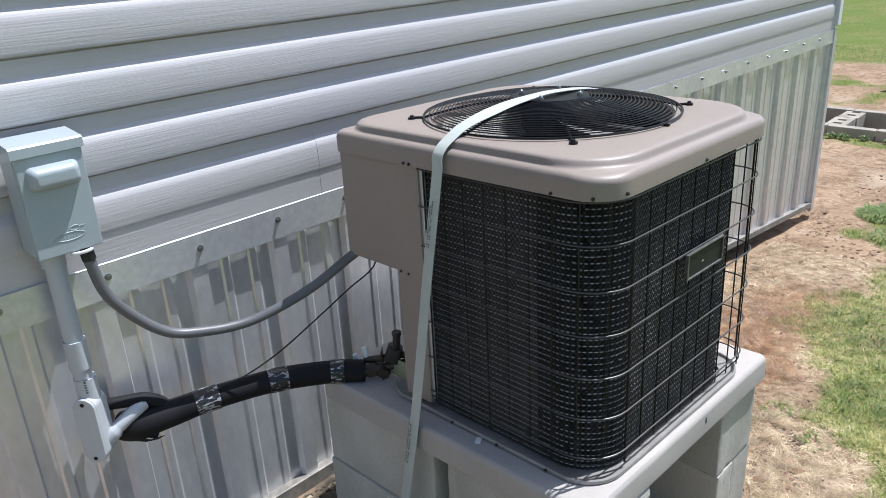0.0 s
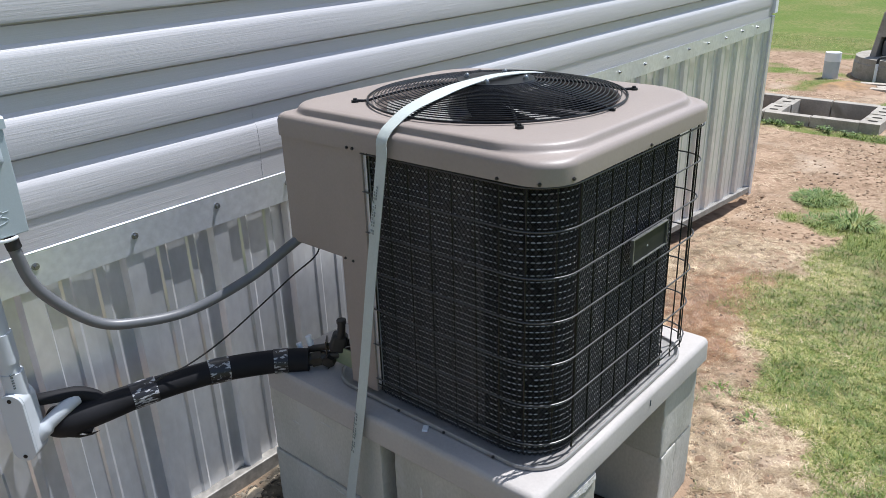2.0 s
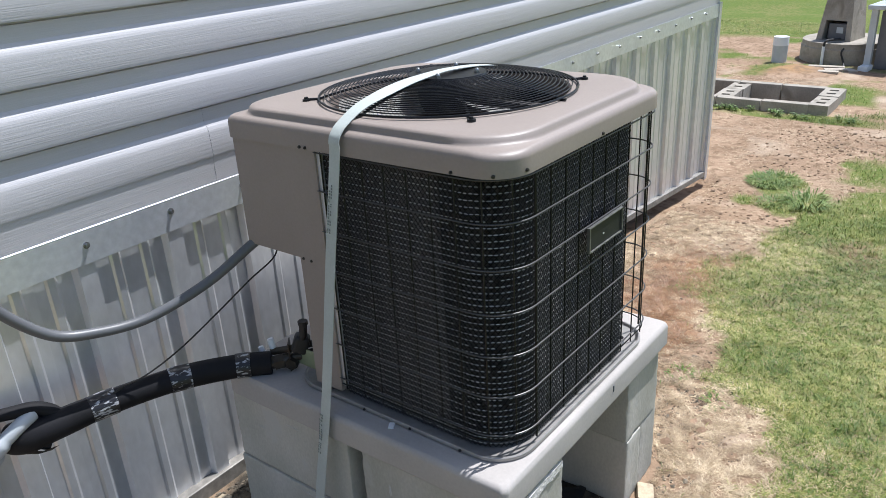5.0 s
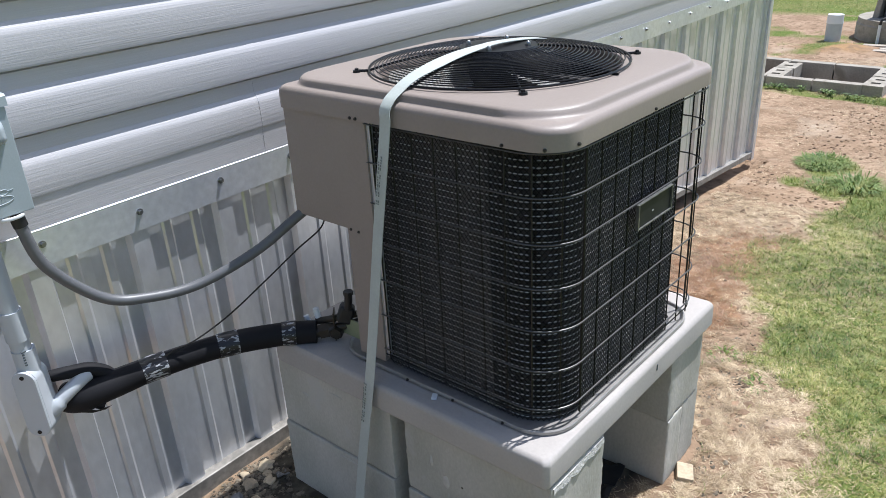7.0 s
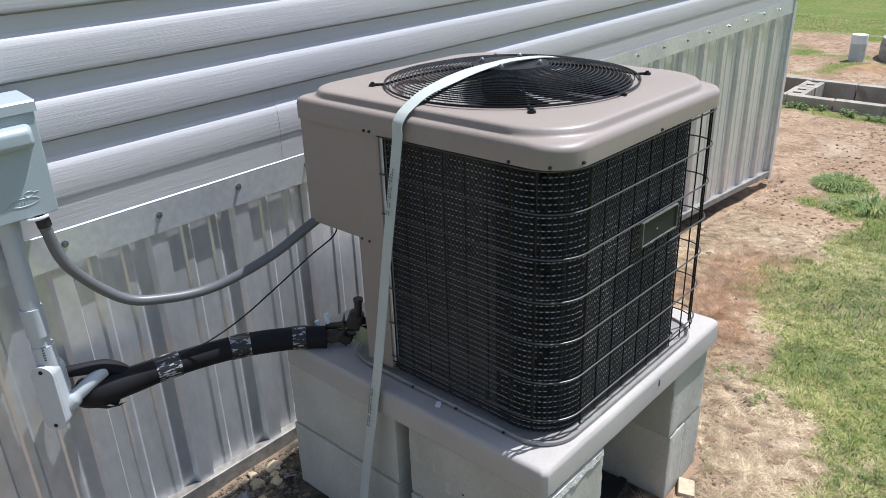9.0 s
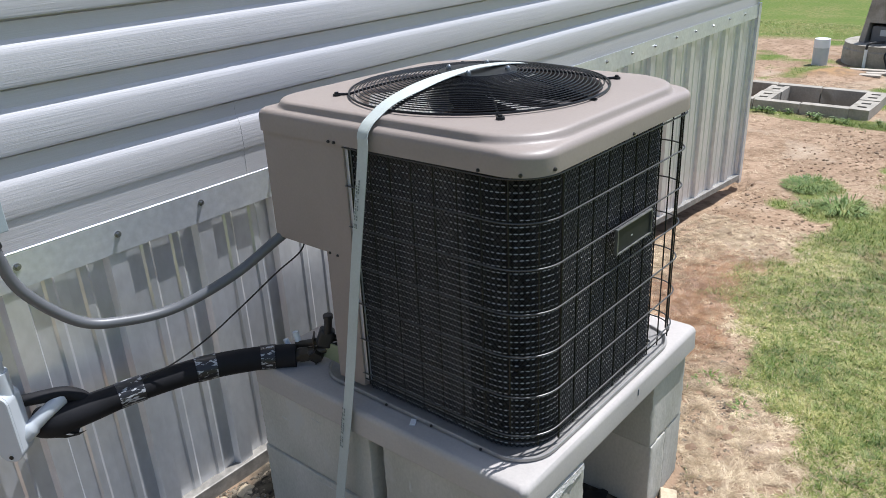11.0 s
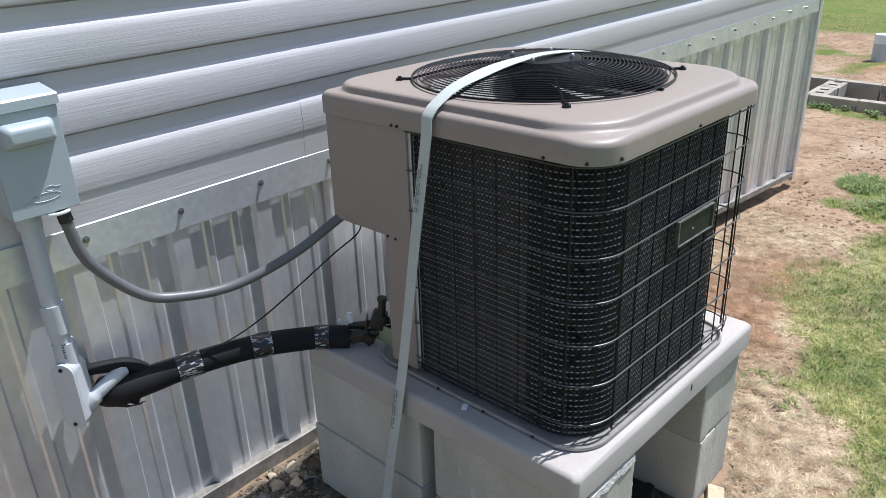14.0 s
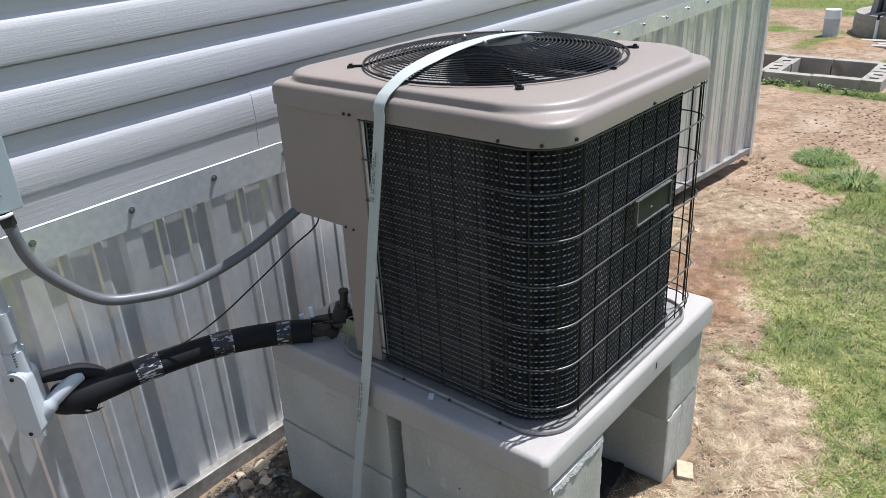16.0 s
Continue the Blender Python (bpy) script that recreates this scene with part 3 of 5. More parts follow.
HX, HY = 0.322, 0.360
unit = thing("air_conditioner", "taupe outdoor condenser unit with black wire guard, strapped to its pad", "air conditioner", UNIT)

SMD = mesh_of("screw", cyl(cyl(BM(), (0, 0.001, 0), (0, -0.0012, 0), 0.0034, n=12), (0, -0.001, 0), (0, -0.0032, 0), 0.0025, n=6), DARKSCREW, 30)
# base pan with a turned-up rim
bm = BM()
loft(bm, [[p + Vector((-0.004, -0.049, 0)) for p in round_rect(HX + 0.004 - i, 0.311 - i, 0.085, z)] for i, z in ((0.020, 0.0), (0.004, 0.001), (0.0, 0.004), (0.0, 0.0105), (0.0012, 0.012), (0.0032, 0.012), (0.0045, 0.0105), (0.006, 0.007), (0.030, 0.006))], cap0=True, cap1=True)
pan = part("base_pan", bm, PANM, unit, "galvanised base pan with a rolled rim")
for px, py in ((-0.215, -0.325), (-0.25, -0.30), (0.25, -0.31)):
    part("drain_hole", cyl(BM(), (px, py, 0.0050), (px, py, 0.0072), 0.008, n=12), DARK, pan, "dark drain hole")
for k in range(4):
    part("screw", SMD, None, pan).matrix_local = pose(-HX - 0.0085, -0.24 + 0.13 * k, 0.0062, 0, 0, -90)

# coil: fins behind a fine diamond net, round the corner that faces the yard
CR, CX0, CX1, CY0 = 0.095, -HX + 0.024, 0.205, -HY + 0.024
Z0, Z1 = 0.0085, 0.585


def coil_path(y_left=0.098):
    """Unrolled line of the coil: left side, round corner, long side, then back."""
    straight1 = y_left - (CY0 + CR)
    arc = CR * math.pi / 2
    straight2 = (CX1 - 0.02) - (CX0 + CR)
    total = straight1 + arc + straight2 + 0.02 * math.pi / 2 + 0.45

    def at(s, off=0.0):
        if s < straight1:
            return Vector((CX0 - off, y_left - s, 0)), Vector((-1, 0, 0))
        s -= straight1
        if s < arc:
            a = math.pi + s / CR
            d = Vector((math.cos(a), math.sin(a), 0))
            return Vector((CX0 + CR, CY0 + CR, 0)) + d * (CR + off), d
        s -= arc
        if s < straight2:
            return Vector((CX0 + CR + s, CY0 - off, 0)), Vector((0, -1, 0))
        s -= straight2
        if s < 0.02 * math.pi / 2:
            a = -math.pi / 2 + s / 0.02
            d = Vector((math.cos(a), math.sin(a), 0))
            return Vector((CX1 - 0.02, CY0 + 0.02, 0)) + d * (0.02 + off), d
        s -= 0.02 * math.pi / 2
        return Vector((CX1 + off, CY0 + 0.02 + s, 0)), Vector((1, 0, 0))
    return at, total, straight1, arc, straight2


at, total, s1, sa, s2 = coil_path()
bm = BM()
ss = np.linspace(0, total - 1e-4, 150)
b0, b1 = s1 - 0.045, s1 + sa + 0.004
stops = sorted(list(map(float, ss)) + [b0 - 0.0004, b0, b1, b1 + 0.0004])
loft(bm, [[at(s, o)[0] + Vector((0, 0, z)) for o, z in ((d, Z0), (d, Z1), (-0.03, Z1), (-0.03, Z0))] for s, d in ((s, -0.014 if b0 <= s <= b1 else 0.0) for s in stops)], cap0=True, cap1=True)
coil = part("coil", bm, FIN, unit, "dark finned condenser coil", smooth=40)

# at the bend the fins stand apart
verts, faces = [], []
n_fin = int((b1 - b0) / 0.0019)
for k in range(n_fin):
    s = b0 + (b1 - b0) * (k + 0.5) / n_fin
    base = len(verts)
    for t in (-0.00018, 0.00018):
        for o, z in ((0.0, Z0), (0.0, Z1), (-0.0138, Z1), (-0.0138, Z0)):
            verts.append(at(s + t, o)[0] + Vector((0, 0, z)))
    faces.extend(((base, base + 1, base + 2, base + 3), (base + 7, base + 6, base + 5, base + 4), (base, base + 4, base + 5, base + 1)))
part("bend_fin", raw("bend_fin", verts, faces, FIN), None, coil, "thin fins splayed round the bend", kind="stuff")

# the net: slanting strands that cross in diamonds
verts, faces = [], []
du, dz = 0.0104, 0.0128
s_net = s1 + sa + s2 + 0.02


def strand(u0, slope):
    """One strand climbing from u0 along the unrolled coil."""
    n, base = 46, None
    for i in range(n + 1):
        z = Z0 + (Z1 - Z0) * i / n
        u = u0 + slope * (z - Z0)
        if not 0 < u < s_net:
            base = None
            continue
        p, nrm = at(u, 0.0036 + 0.0004 * math.sin(u * 61 + z * 40))
        tang = Vector((-nrm.y, nrm.x, 0.0)) * 0.00095
        p = p + Vector((0, 0, z))
        here = len(verts)
        verts.extend((p + tang, p + nrm * 0.0009, p - tang))
        if base is not None:
            faces.extend(((base, here, here + 1, base + 1), (base + 1, here + 1, here + 2, base + 2)))
        base = here


slope = du / dz
reach = slope * (Z1 - Z0)
for k in range(int((s_net + reach) / du) + 1):
    strand(k * du - reach, slope)
    strand(k * du, -slope)
part("fin_net", raw("fin_net", verts, faces, NETM), None, coil, "fine black diamond net")
# bright louvre edges between the fins, broken into dashes by the net
verts, faces = [], []
rnd = random.Random(21)


def fleck(s, z, L, h):
    b = len(verts)
    for q in (s, s + L):
        p, nrm = at(min(max(q, 0), s_net), 0.0006)
        verts.extend((p + Vector((0, 0, z - h)) + nrm * 0.0012, p + Vector((0, 0, z + h))))
    faces.append((b, b + 2, b + 3, b + 1))


for k in range(int((Z1 - Z0) / dz)):
    z = Z0 + (k + 0.5) * dz
    s = 0.0062
    while s < s_net - 0.012:
        worn = noise.noise((s * 9, z * 7, 3.1))
        if rnd.random() < 0.95 + 0.2 * worn:
            fleck(s + rnd.uniform(-0.0006, 0.0006), z + rnd.uniform(-0.0003, 0.0003), rnd.uniform(0.0064, 0.0086), 0.00058 + 0.0002 * rnd.random())
        s += du
part("fin_edges", raw("fin_edges", verts, faces, FINEDGE), None, coil, "bright bare fin edges")

# wire guard
GR, GX1, GR2 = 0.088, HX + 0.006, 0.062
gx0, gy0, gl = -HX + 0.008, -HY + 0.008, 0.118


def guard_path(off=0.0):
    pts = [(gx0 - off, gl), (gx0 - off, -0.05)]
    for r, c, a0 in ((GR, (gx0 + GR, gy0 + GR), 180), (GR2, (GX1 - GR2, gy0 + GR2), 270)):
        pts += [(c[0] + (r + off) * math.cos(radians(a0 + 9 * k)), c[1] + (r + off) * math.sin(radians(a0 + 9 * k))) for k in range(11)]
    pts += [(GX1 + off, 0.0), (GX1 + off, 0.24)]
    return [Vector((a, b, 0)) for a, b in pts]


guard = part("wire_guard", tube(BM(), [p + Vector((0, 0, 0.036)) for p in guard_path()], 0.0016, 6), BLACKWIRE, unit, "black coated wire coil guard")
for z in (0.052, 0.140, 0.228, 0.316, 0.404, 0.492, 0.572):
    part("wire", tube(BM(), [p + Vector((0, 0, z)) for p in guard_path(0.0024)], 0.0018, 8), GLINTWIRE, guard)
base = guard_path()
lens = [0.0]
for p, q in zip(base, base[1:]):
    lens.append(lens[-1] + (q - p).length)


def along(s):
    for i in range(len(base) - 1):
        if s <= lens[i + 1]:
            return base[i].lerp(base[i + 1], (s - lens[i]) / (lens[i + 1] - lens[i]))
    return base[-1]


vm = mesh_of("wire", tube(BM(), [(0, 0, 0.026), (0, 0, 0.3), (0, 0, 0.590)], 0.0017, 6), BLACKWIRE, 40)
vm2 = mesh_of("wire", tube(BM(), [(0, 0, 0.020), (0, 0, 0.3), (0, 0, 0.594)], 0.0026, 6), BLACKWIRE, 40)
s_corner = lens[12]
step = 0.0545
for k in range(-9, 40):
    s = s_corner + 0.004 + step * k
    if 0.004 < s < lens[-1]:
        w = part("wire", vm2 if k in (0, 10, 12) else vm, None, guard)
        w.location = along(s)

# label plate on the guard
plate = part("name_plate", box(BM(), -0.073, 0.073, -0.0015, 0.0015, -0.027, 0.027, 0.001), PLATE, unit, "dark metal label plate in a dull frame")
plate.matrix_local = pose(0.044, gy0 - 0.006, 0.375, 0, 0, 0)
for x0, x1, z0, z1 in ((-0.076, 0.076, 0.025, 0.0275), (-0.076, 0.076, -0.0275, -0.025), (-0.076, -0.0715, -0.025, 0.025), (0.0725, 0.076, -0.025, 0.025)):
    part("plate_rim", box(BM(), x0, x1, -0.005, 0.002, z0, z1, 0.0006), RIM, plate, "dull metal rim")
for z, w in ((-0.006, 0.006),):
    part("mark", box(BM(), -0.012, -0.012 + w, -0.0020, -0.0012, z, z + 0.003), FLASH, plate)

# control box, corner post and the recess with the valves
bm = box(BM(), -HX + 0.004, -0.02, 0.146, HY - 0.006, 0.326, 0.592, 0.006)
ctrl = part("control_box", bm, TAUPE, unit, "taupe control box cover")
for y, z in ((0.168, 0.329), (0.144, 0.328)):
    part("screw", SMD, None, ctrl, "dark screw").matrix_local = pose(-HX + 0.0035, y, z, 0, 0, -90)
bm = BM()
loft(bm, [[(-HX + 0.005, 0.098, z), (-HX + 0.003, 0.104, z), (-HX + 0.003, 0.150, z), (-HX + 0.003, 0.184 if z > 0.3 else 0.178, z), (-HX + 0.045, 0.215, z), (-HX + 0.045, 0.209, z), (-HX + 0.010, 0.172, z), (-HX + 0.016, 0.098, z)] for z in (0.018, 0.30, 0.59)], cap0=True, cap1=True)
part("corner_panel", bm, TAUPE, unit, "narrow taupe corner panel", smooth=30)
part("seal_strip", box(BM(), -HX + 0.010, -HX + 0.020, 0.090, 0.099, 0.03, 0.588, 0.001), GALV, unit, "galvanised coil end plate")
part("divider", box(BM(), -HX + 0.047, 0.20, 0.206, 0.210, 0.016, 0.58, 0.001), TAUPE, unit, "inner divider panel")
# plate standing for the pan's inner side, coloured with the green it reflects
part("inner_rail", box(BM(), -0.285, -0.281, 0.205, 0.29, 0.016, 0.062, 0.001), GREENREFLECT, unit, "inner side of the base pan below the valves, green reflection in its colour")

# lid: skirt, shoulder, raised deck and round opening
bm = BM()
outer = [(0.006, 0.5805, 0.070), (0.0, 0.5805, 0.074), (0.0, 0.609, 0.074), (0.0015, 0.6155, 0.074), (0.0045, 0.6205, 0.076), (0.0085, 0.6232, 0.082), (0.0125, 0.6245, 0.098), (0.0155, 0.6256, 0.112), (0.0175, 0.6275, 0.117), (0.0190, 0.6315, 0.120), (0.0205, 0.6370, 0.122), (0.0230, 0.6405, 0.125), (0.028, 0.6425, 0.128), (0.042, 0.6438, 0.135)]
rings = []
for inset, z, r in outer:
    ring = round_rect(HX + 0.004 - inset, HY + 0.004 - inset, r, z, 10, 10, r_back=0.026 if inset < 0.01 else r * 0.62)
    if z < 0.585:
        # the lower edge is trimmed a little higher towards the yard
        for p in ring:
            p.z += -0.0015 * p.y / HY + 0.002 * p.x / HX
    rings.append(ring)
angles = [math.atan2(p.y, p.x) for p in rings[-1]]


def circ(r, z):
    return [Vector((r * math.cos(a), r * math.sin(a), z)) for a in angles]


last = rings[-1]
target = circ(0.270, 0.6445)
rings.append([a.lerp(b, 0.6) for a, b in zip(last, target)])
rings += [circ(0.264, 0.6450), circ(0.260, 0.6428), circ(0.258, 0.636), circ(0.257, 0.600)]
loft(bm, rings)
lid = part("lid", bm, TAUPE, unit, "pressed taupe steel lid with a round fan opening", smooth=50)
for x, y, z, rot in ((-HX - 0.0045, -0.248, 0.584, -90), (-HX - 0.0045, 0.128, 0.5825, -90), (-HX - 0.0045, 0.112, 0.5825, -90), (-0.316, -0.328, 0.585, -63), (-0.267, -0.3635, 0.589, -8), (0.009, -HY - 0.0045, 0.5875, 0)):
    part("screw", SMD, None, lid, "dark screw").matrix_local = pose(x, y, z, 0, 0, rot)

# fan and shroud
bm = BM()
cyl(bm, (0, 0, 0.40), (0, 0, 0.62), 0.262, n=48, cap=False)
part("fan_shroud", bm, DARK, unit, "black fan shroud", smooth=40)
fan = part("fan", cyl(BM(), (0, 0, 0.46), (0, 0, 0.645), 0.065, 0.065, 24), DARK, unit, "fan motor and hub")
for k in range(3):
    bm = BM()
    grid = []
    for i in range(7):
        row = []
        for j in range(7):
            r = 0.06 + 0.178 * i / 6
            a = radians(-104 + 120 * k) + (j / 6 - 0.5) * (1.05 - 0.1 * i / 6) + 0.25 * i / 6
            row.append((r * math.cos(a), r * math.sin(a), 0.626 + 0.034 * (0.5 - j / 6) - 0.01 * i / 6))
        grid.append(row)
    loft(bm, grid, closed_ring=False)
    bmesh.ops.solidify(bm, geom=bm.faces, thickness=0.0015)
    part("fan_blade", bm, ALU, fan, "bare aluminium fan blade", smooth=50)

# domed wire grille
G_R, G_TOP, G_LOW = 0.278, 0.682, 0.650


def dome(r):
    return G_LOW + (G_TOP - G_LOW) * (1 - (r / G_R) ** 2.4)


grille = part("fan_grille", tube(BM(), [(G_R * math.cos(2 * math.pi * k / 64), G_R * math.sin(2 * math.pi * k / 64), G_LOW) for k in range(64)], 0.0024, 6, True), BLACKWIRE, unit, "domed black wire fan grille")
for i in range(22):
    r = 0.088 + (G_R - 0.088 - 0.008) * i / 21.5
    part("wire_ring", tube(BM(), [(r * math.cos(2 * math.pi * k / 56), r * math.sin(2 * math.pi * k / 56), dome(r)) for k in range(56)], 0.0013, 6, True), BLACKWIRE, grille)
for k in range(8):
    a = radians(45 * k)
    d = Vector((math.cos(a), math.sin(a), 0))
    tab = k % 2 == 1
    end = 0.306 if tab else 0.288
    pts = [d * r + Vector((0, 0, dome(min(r, G_R)) - 0.003)) for r in np.linspace(0.05, G_R, 9)] + [d * end + Vector((0, 0, 0.648))]
    sp = part("spoke", tube(BM(), pts, 0.0028, 6), BLACKWIRE, grille)
    if tab:
        c = d * 0.304
        bm = cyl(BM(), c + Vector((0, 0, 0.6435)), c + Vector((0, 0, 0.649)), 0.0088, 0.0080, 14)
        cyl(bm, c + Vector((0, 0, 0.649)), c + Vector((0, 0, 0.653)), 0.0048, 0.0042, 6)
        part("grille_foot", bm, BLACKWIRE, sp, "black clamp foot with screw")
part("hub_disc", cyl(BM(), (0, 0, G_TOP - 0.005), (0, 0, G_TOP + 0.001), 0.086, 0.083, 40), BLACKWIRE, grille, "black centre disc")
for k in range(4):
    a = radians(20 + 90 * k)
    c = Vector((0.066 * math.cos(a), 0.066 * math.sin(a), G_TOP))
    bm = cyl(BM(), c, c + Vector((0, 0, 0.004)), 0.0065, n=6)
    bmesh.ops.create_uvsphere(bm, u_segments=10, v_segments=6, radius=0.0055, matrix=Matrix.Translation(c + Vector((0, 0, 0.005))))
    part("acorn_nut", bm, SCREW, grille, "bright acorn nut")

# ---- tie-down strap over the unit ----
path = [Vector((1.345, 1.606, -0.03)), Vector((1.352, 1.598, 0.05)), Vector((1.372, 1.573, 0.27)), Vector((1.400, 1.541, 0.53)), Vector((1.430, 1.513, 0.83)), Vector((1.450, 1.489, 1.045)), Vector((1.4525, 1.488, 1.083)),
        Vector((1.462, 1.487, 1.100)), Vector((1.482, 1.486, 1.114)), Vector((1.535, 1.481, 1.137)), Vector((1.640, 1.472, 1.1550)), Vector((1.735, 1.465, 1.1605)), Vector((1.80, 1.461, 1.1595)), Vector((1.90, 1.453, 1.150)), Vector((2.00, 1.445, 1.129)),
        Vector((2.085, 1.437, 1.098)), Vector((2.111, 1.434, 1.070)), Vector((2.14, 1.43, 0.9)), Vector((2.20, 1.42, 0.4)), Vector((2.24, 1.41, -0.03))]
pts = spline(path, 5)
bm = BM()
rings = []
for i, p in enumerate(pts):
    d = (pts[min(i + 1, len(pts) - 1)] - pts[max(i - 1, 0)]).normalized()
    flat = Vector((0.08, 1.0, 0.28 * max(0, 1 - abs(p.x - 1.60) / 0.15))).normalized()
    side = (flat - d * flat.dot(d)).normalized()
    nrm = d.cross(side)
    rings.append([p + side * 0.0145 * a + nrm * 0.0007 * b for a, b in ((-1, -1), (1, -1), (1, 1), (-1, 1))])
loft(bm, rings, cap0=True, cap1=True)
strap = single("tie_down_strap", bm, STRAPM, "pale grey-green tie-down strap over the condenser unit", "strap", smooth=30)
for za, zb in ((0.900, 1.000), (0.375, 0.475)):
    r = random.Random(int(za * 100))
    z = za
    while z < zb:
        dz_ = r.uniform(0.002, 0.006)
        f0 = (z - 0.27) / (1.045 - 0.27)
        c = Vector((1.370, 1.577, 0.27)).lerp(Vector((1.449, 1.494, 1.045)), f0)
        for row in (-0.0035, 0.003):
            if r.random() < 0.8:
                b = part("print_bar", box(BM(), -0.0005, 0.0005, row - 0.0013, row + 0.0013, 0, dz_), FAINT, strap)
                b.matrix_world = Matrix.Translation(c + Vector((-0.0016, 0, 0))) @ pose(0, 0, 0, 0, 0, -8)
        z += dz_ + 0.002


# ---- disconnect box on the wall, with its conduit ----
ebox = thing("disconnect_box", "blue-grey electrical disconnect box on the siding", "electrical box", pose(0.921, 2.0, 0.94))
EY = 0.058
part("back_box", box(BM(), -0.066, 0.060, -0.010, EY, 0.006, 0.226, 0.004), BOXM, ebox)
bm = BM()
# cover: hooded top, front sheet and side returns
prof = [(-0.012, 0.202), (-0.0215, 0.2035), (-0.0210, 0.2215), (-0.0175, 0.2250), (EY - 0.004, 0.233), (EY - 0.004, 0.226), (-0.006, 0.212), (-0.006, 0.202)]
loft(bm, [[(xx, y, z) for y, z in prof] for xx in (-0.069, 0.065)], cap0=True, cap1=True)
part("hood", bm, BOXM, ebox, "sloping hood of the box", smooth=25)
cover = part("cover", box(BM(), -0.064, 0.0615, -0.017, -0.009, 0.002, 0.203, 0.003), BOXM, ebox, "pressed front cover")
bm = BM()
ring = []
for inset, out in ((0.0, 0.0), (0.004, 0.014), (0.009, 0.021), (0.016, 0.024)):
    ring.append([(p.x - 0.001, -0.016 - out - (0.004 if p.y > 0 else 0) * 0, 0.160 + p.y) for p in round_rect(0.049 - inset, 0.024 - inset, 0.012 - inset * 0.4, 0)])
loft(bm, ring, cap1=True)
part("handle_bulge", bm, BOXM, cover, "raised pressed bulge", smooth=60)
# pressed emblem, a plain shape
bm = BM()
tube(bm, [(0.002 + 0.028 * math.cos(a), -0.0172, 0.036 + 0.008 * math.sin(a)) for a in np.linspace(0, 2 * math.pi, 25)[:-1]], 0.0008, 6, True)
tube(bm, [(0.014 + 0.009 * math.cos(a), -0.0172, 0.050 + 0.005 * math.sin(a)) for a in np.linspace(0, 2 * math.pi, 17)[:-1]], 0.0008, 6, True)
tube(bm, spline([(-0.042, -0.0172, 0.029), (-0.026, -0.0172, 0.036), (-0.008, -0.0172, 0.043)]), 0.0008, 6)
tube(bm, spline([(0.023, -0.0172, 0.051), (0.033, -0.0172, 0.052)]), 0.0008, 6)
for k in range(6):
    tube(bm, [(-0.016 + 0.006 * k, -0.0172, 0.033), (-0.015 + 0.006 * k, -0.0172, 0.039)], 0.0007, 5)
part("emblem", bm, BOXM, cover, "pressed emblem outline", smooth=60)
bm = BM()
tube(bm, [(0.018 + 0.020 * math.cos(a), -0.012 + 0.010 * math.sin(a), -0.002) for a in np.linspace(0, 2 * math.pi, 21)[:-1]], 0.0035, 6, True)
part("padlock_tab", bm, WHITEP, ebox, "white padlock tab", smooth=60)
part("knockout_plate", box(BM(), -0.060, 0.052, 0.0, EY - 0.003, 0.0, 0.007, 0.001), BOXM, ebox)

conduit = thing("conduit", "grey plastic conduit with an access elbow below the disconnect box", "conduit", pose(0, 0, 0))
part("pipe", tube(BM(), [(0.895, 2.030, 0.95), (0.895, 2.030, 0.60)], 0.0190, 20), PVC, conduit)
bm = tube(BM(), [(0.895, 2.030, 0.742), (0.895, 2.030, 0.735), (0.895, 2.030, 0.680), (0.895, 2.030, 0.676)], 0.0226, 20)
part("coupling", bm, PVC, conduit, "slip coupling")
part("box_connector", tube(BM(), [(0.895, 2.030, 0.945), (0.895, 2.030, 0.910)], 0.0235, 20), PVC, conduit, "threaded box connector")
# access elbow: rounded body with a screwed cover
bm = BM()
loft(bm, [[(0.887 + p.x, 2.005 + y, 0.520 + p.y) for p in round_rect(0.0245 - i, 0.080 - i, 0.0235 - i, 0, 7, 3)] for y, i in ((0.050, 0.006), (0.046, 0.001), (0.040, 0.0), (0.003, 0.0), (0.001, 0.001))], cap0=True, cap1=True)
elbow = part("access_elbow", bm, PVC, conduit, "grey plastic access elbow", smooth=45)
bm = BM()
loft(bm, [[(0.887 + p.x, 2.005 + y, 0.520 + p.y) for p in round_rect(0.0250 - i, 0.0805 - i, 0.024 - i, 0, 7, 3)] for y, i in ((-0.0008, 0.0003), (-0.003, 0.0), (-0.006, 0.0008), (-0.007, 0.003))], cap0=True, cap1=True)
part("cover_plate", bm, PVC, elbow, "smooth cover plate", smooth=45)
elbow.matrix_local = pose(0.897, 2.030, 0.012) @ pose(0, 0, 0, 0, 0, -52) @ pose(-0.887, -2.030, 0)
for z in (0.588, 0.452):
    part("screw", cyl(BM(), (0.887, 1.9985, z), (0.887, 1.9965, z), 0.0045, n=12), DARK, elbow, "dark screw")
part("hub", tube(BM(), [(0.887, 2.030, 0.640), (0.887, 2.030, 0.585)], 0.0226, 20), PVC, elbow)
part("side_hub", tube(BM(), spline([(0.900, 2.028, 0.482), (0.918, 2.022, 0.497), (0.945, 2.016, 0.515), (0.975, 2.014, 0.530), (1.0, 2.02, 0.535)], 5), 0.0165, 16, radius=lambda t: 0.0195 if t < 0.4 else 0.0155), PVC, conduit, "side outlet running into the wall")
for k, w in enumerate((0.004, 0.006, 0.004, 0.005, 0.004, 0.005)):
    part("print_bar", box(BM(), 0.886, 0.895, 2.0085, 2.0125, 0.652 - 0.006 * k, 0.652 - 0.006 * k + w * 0.7), INK, conduit)

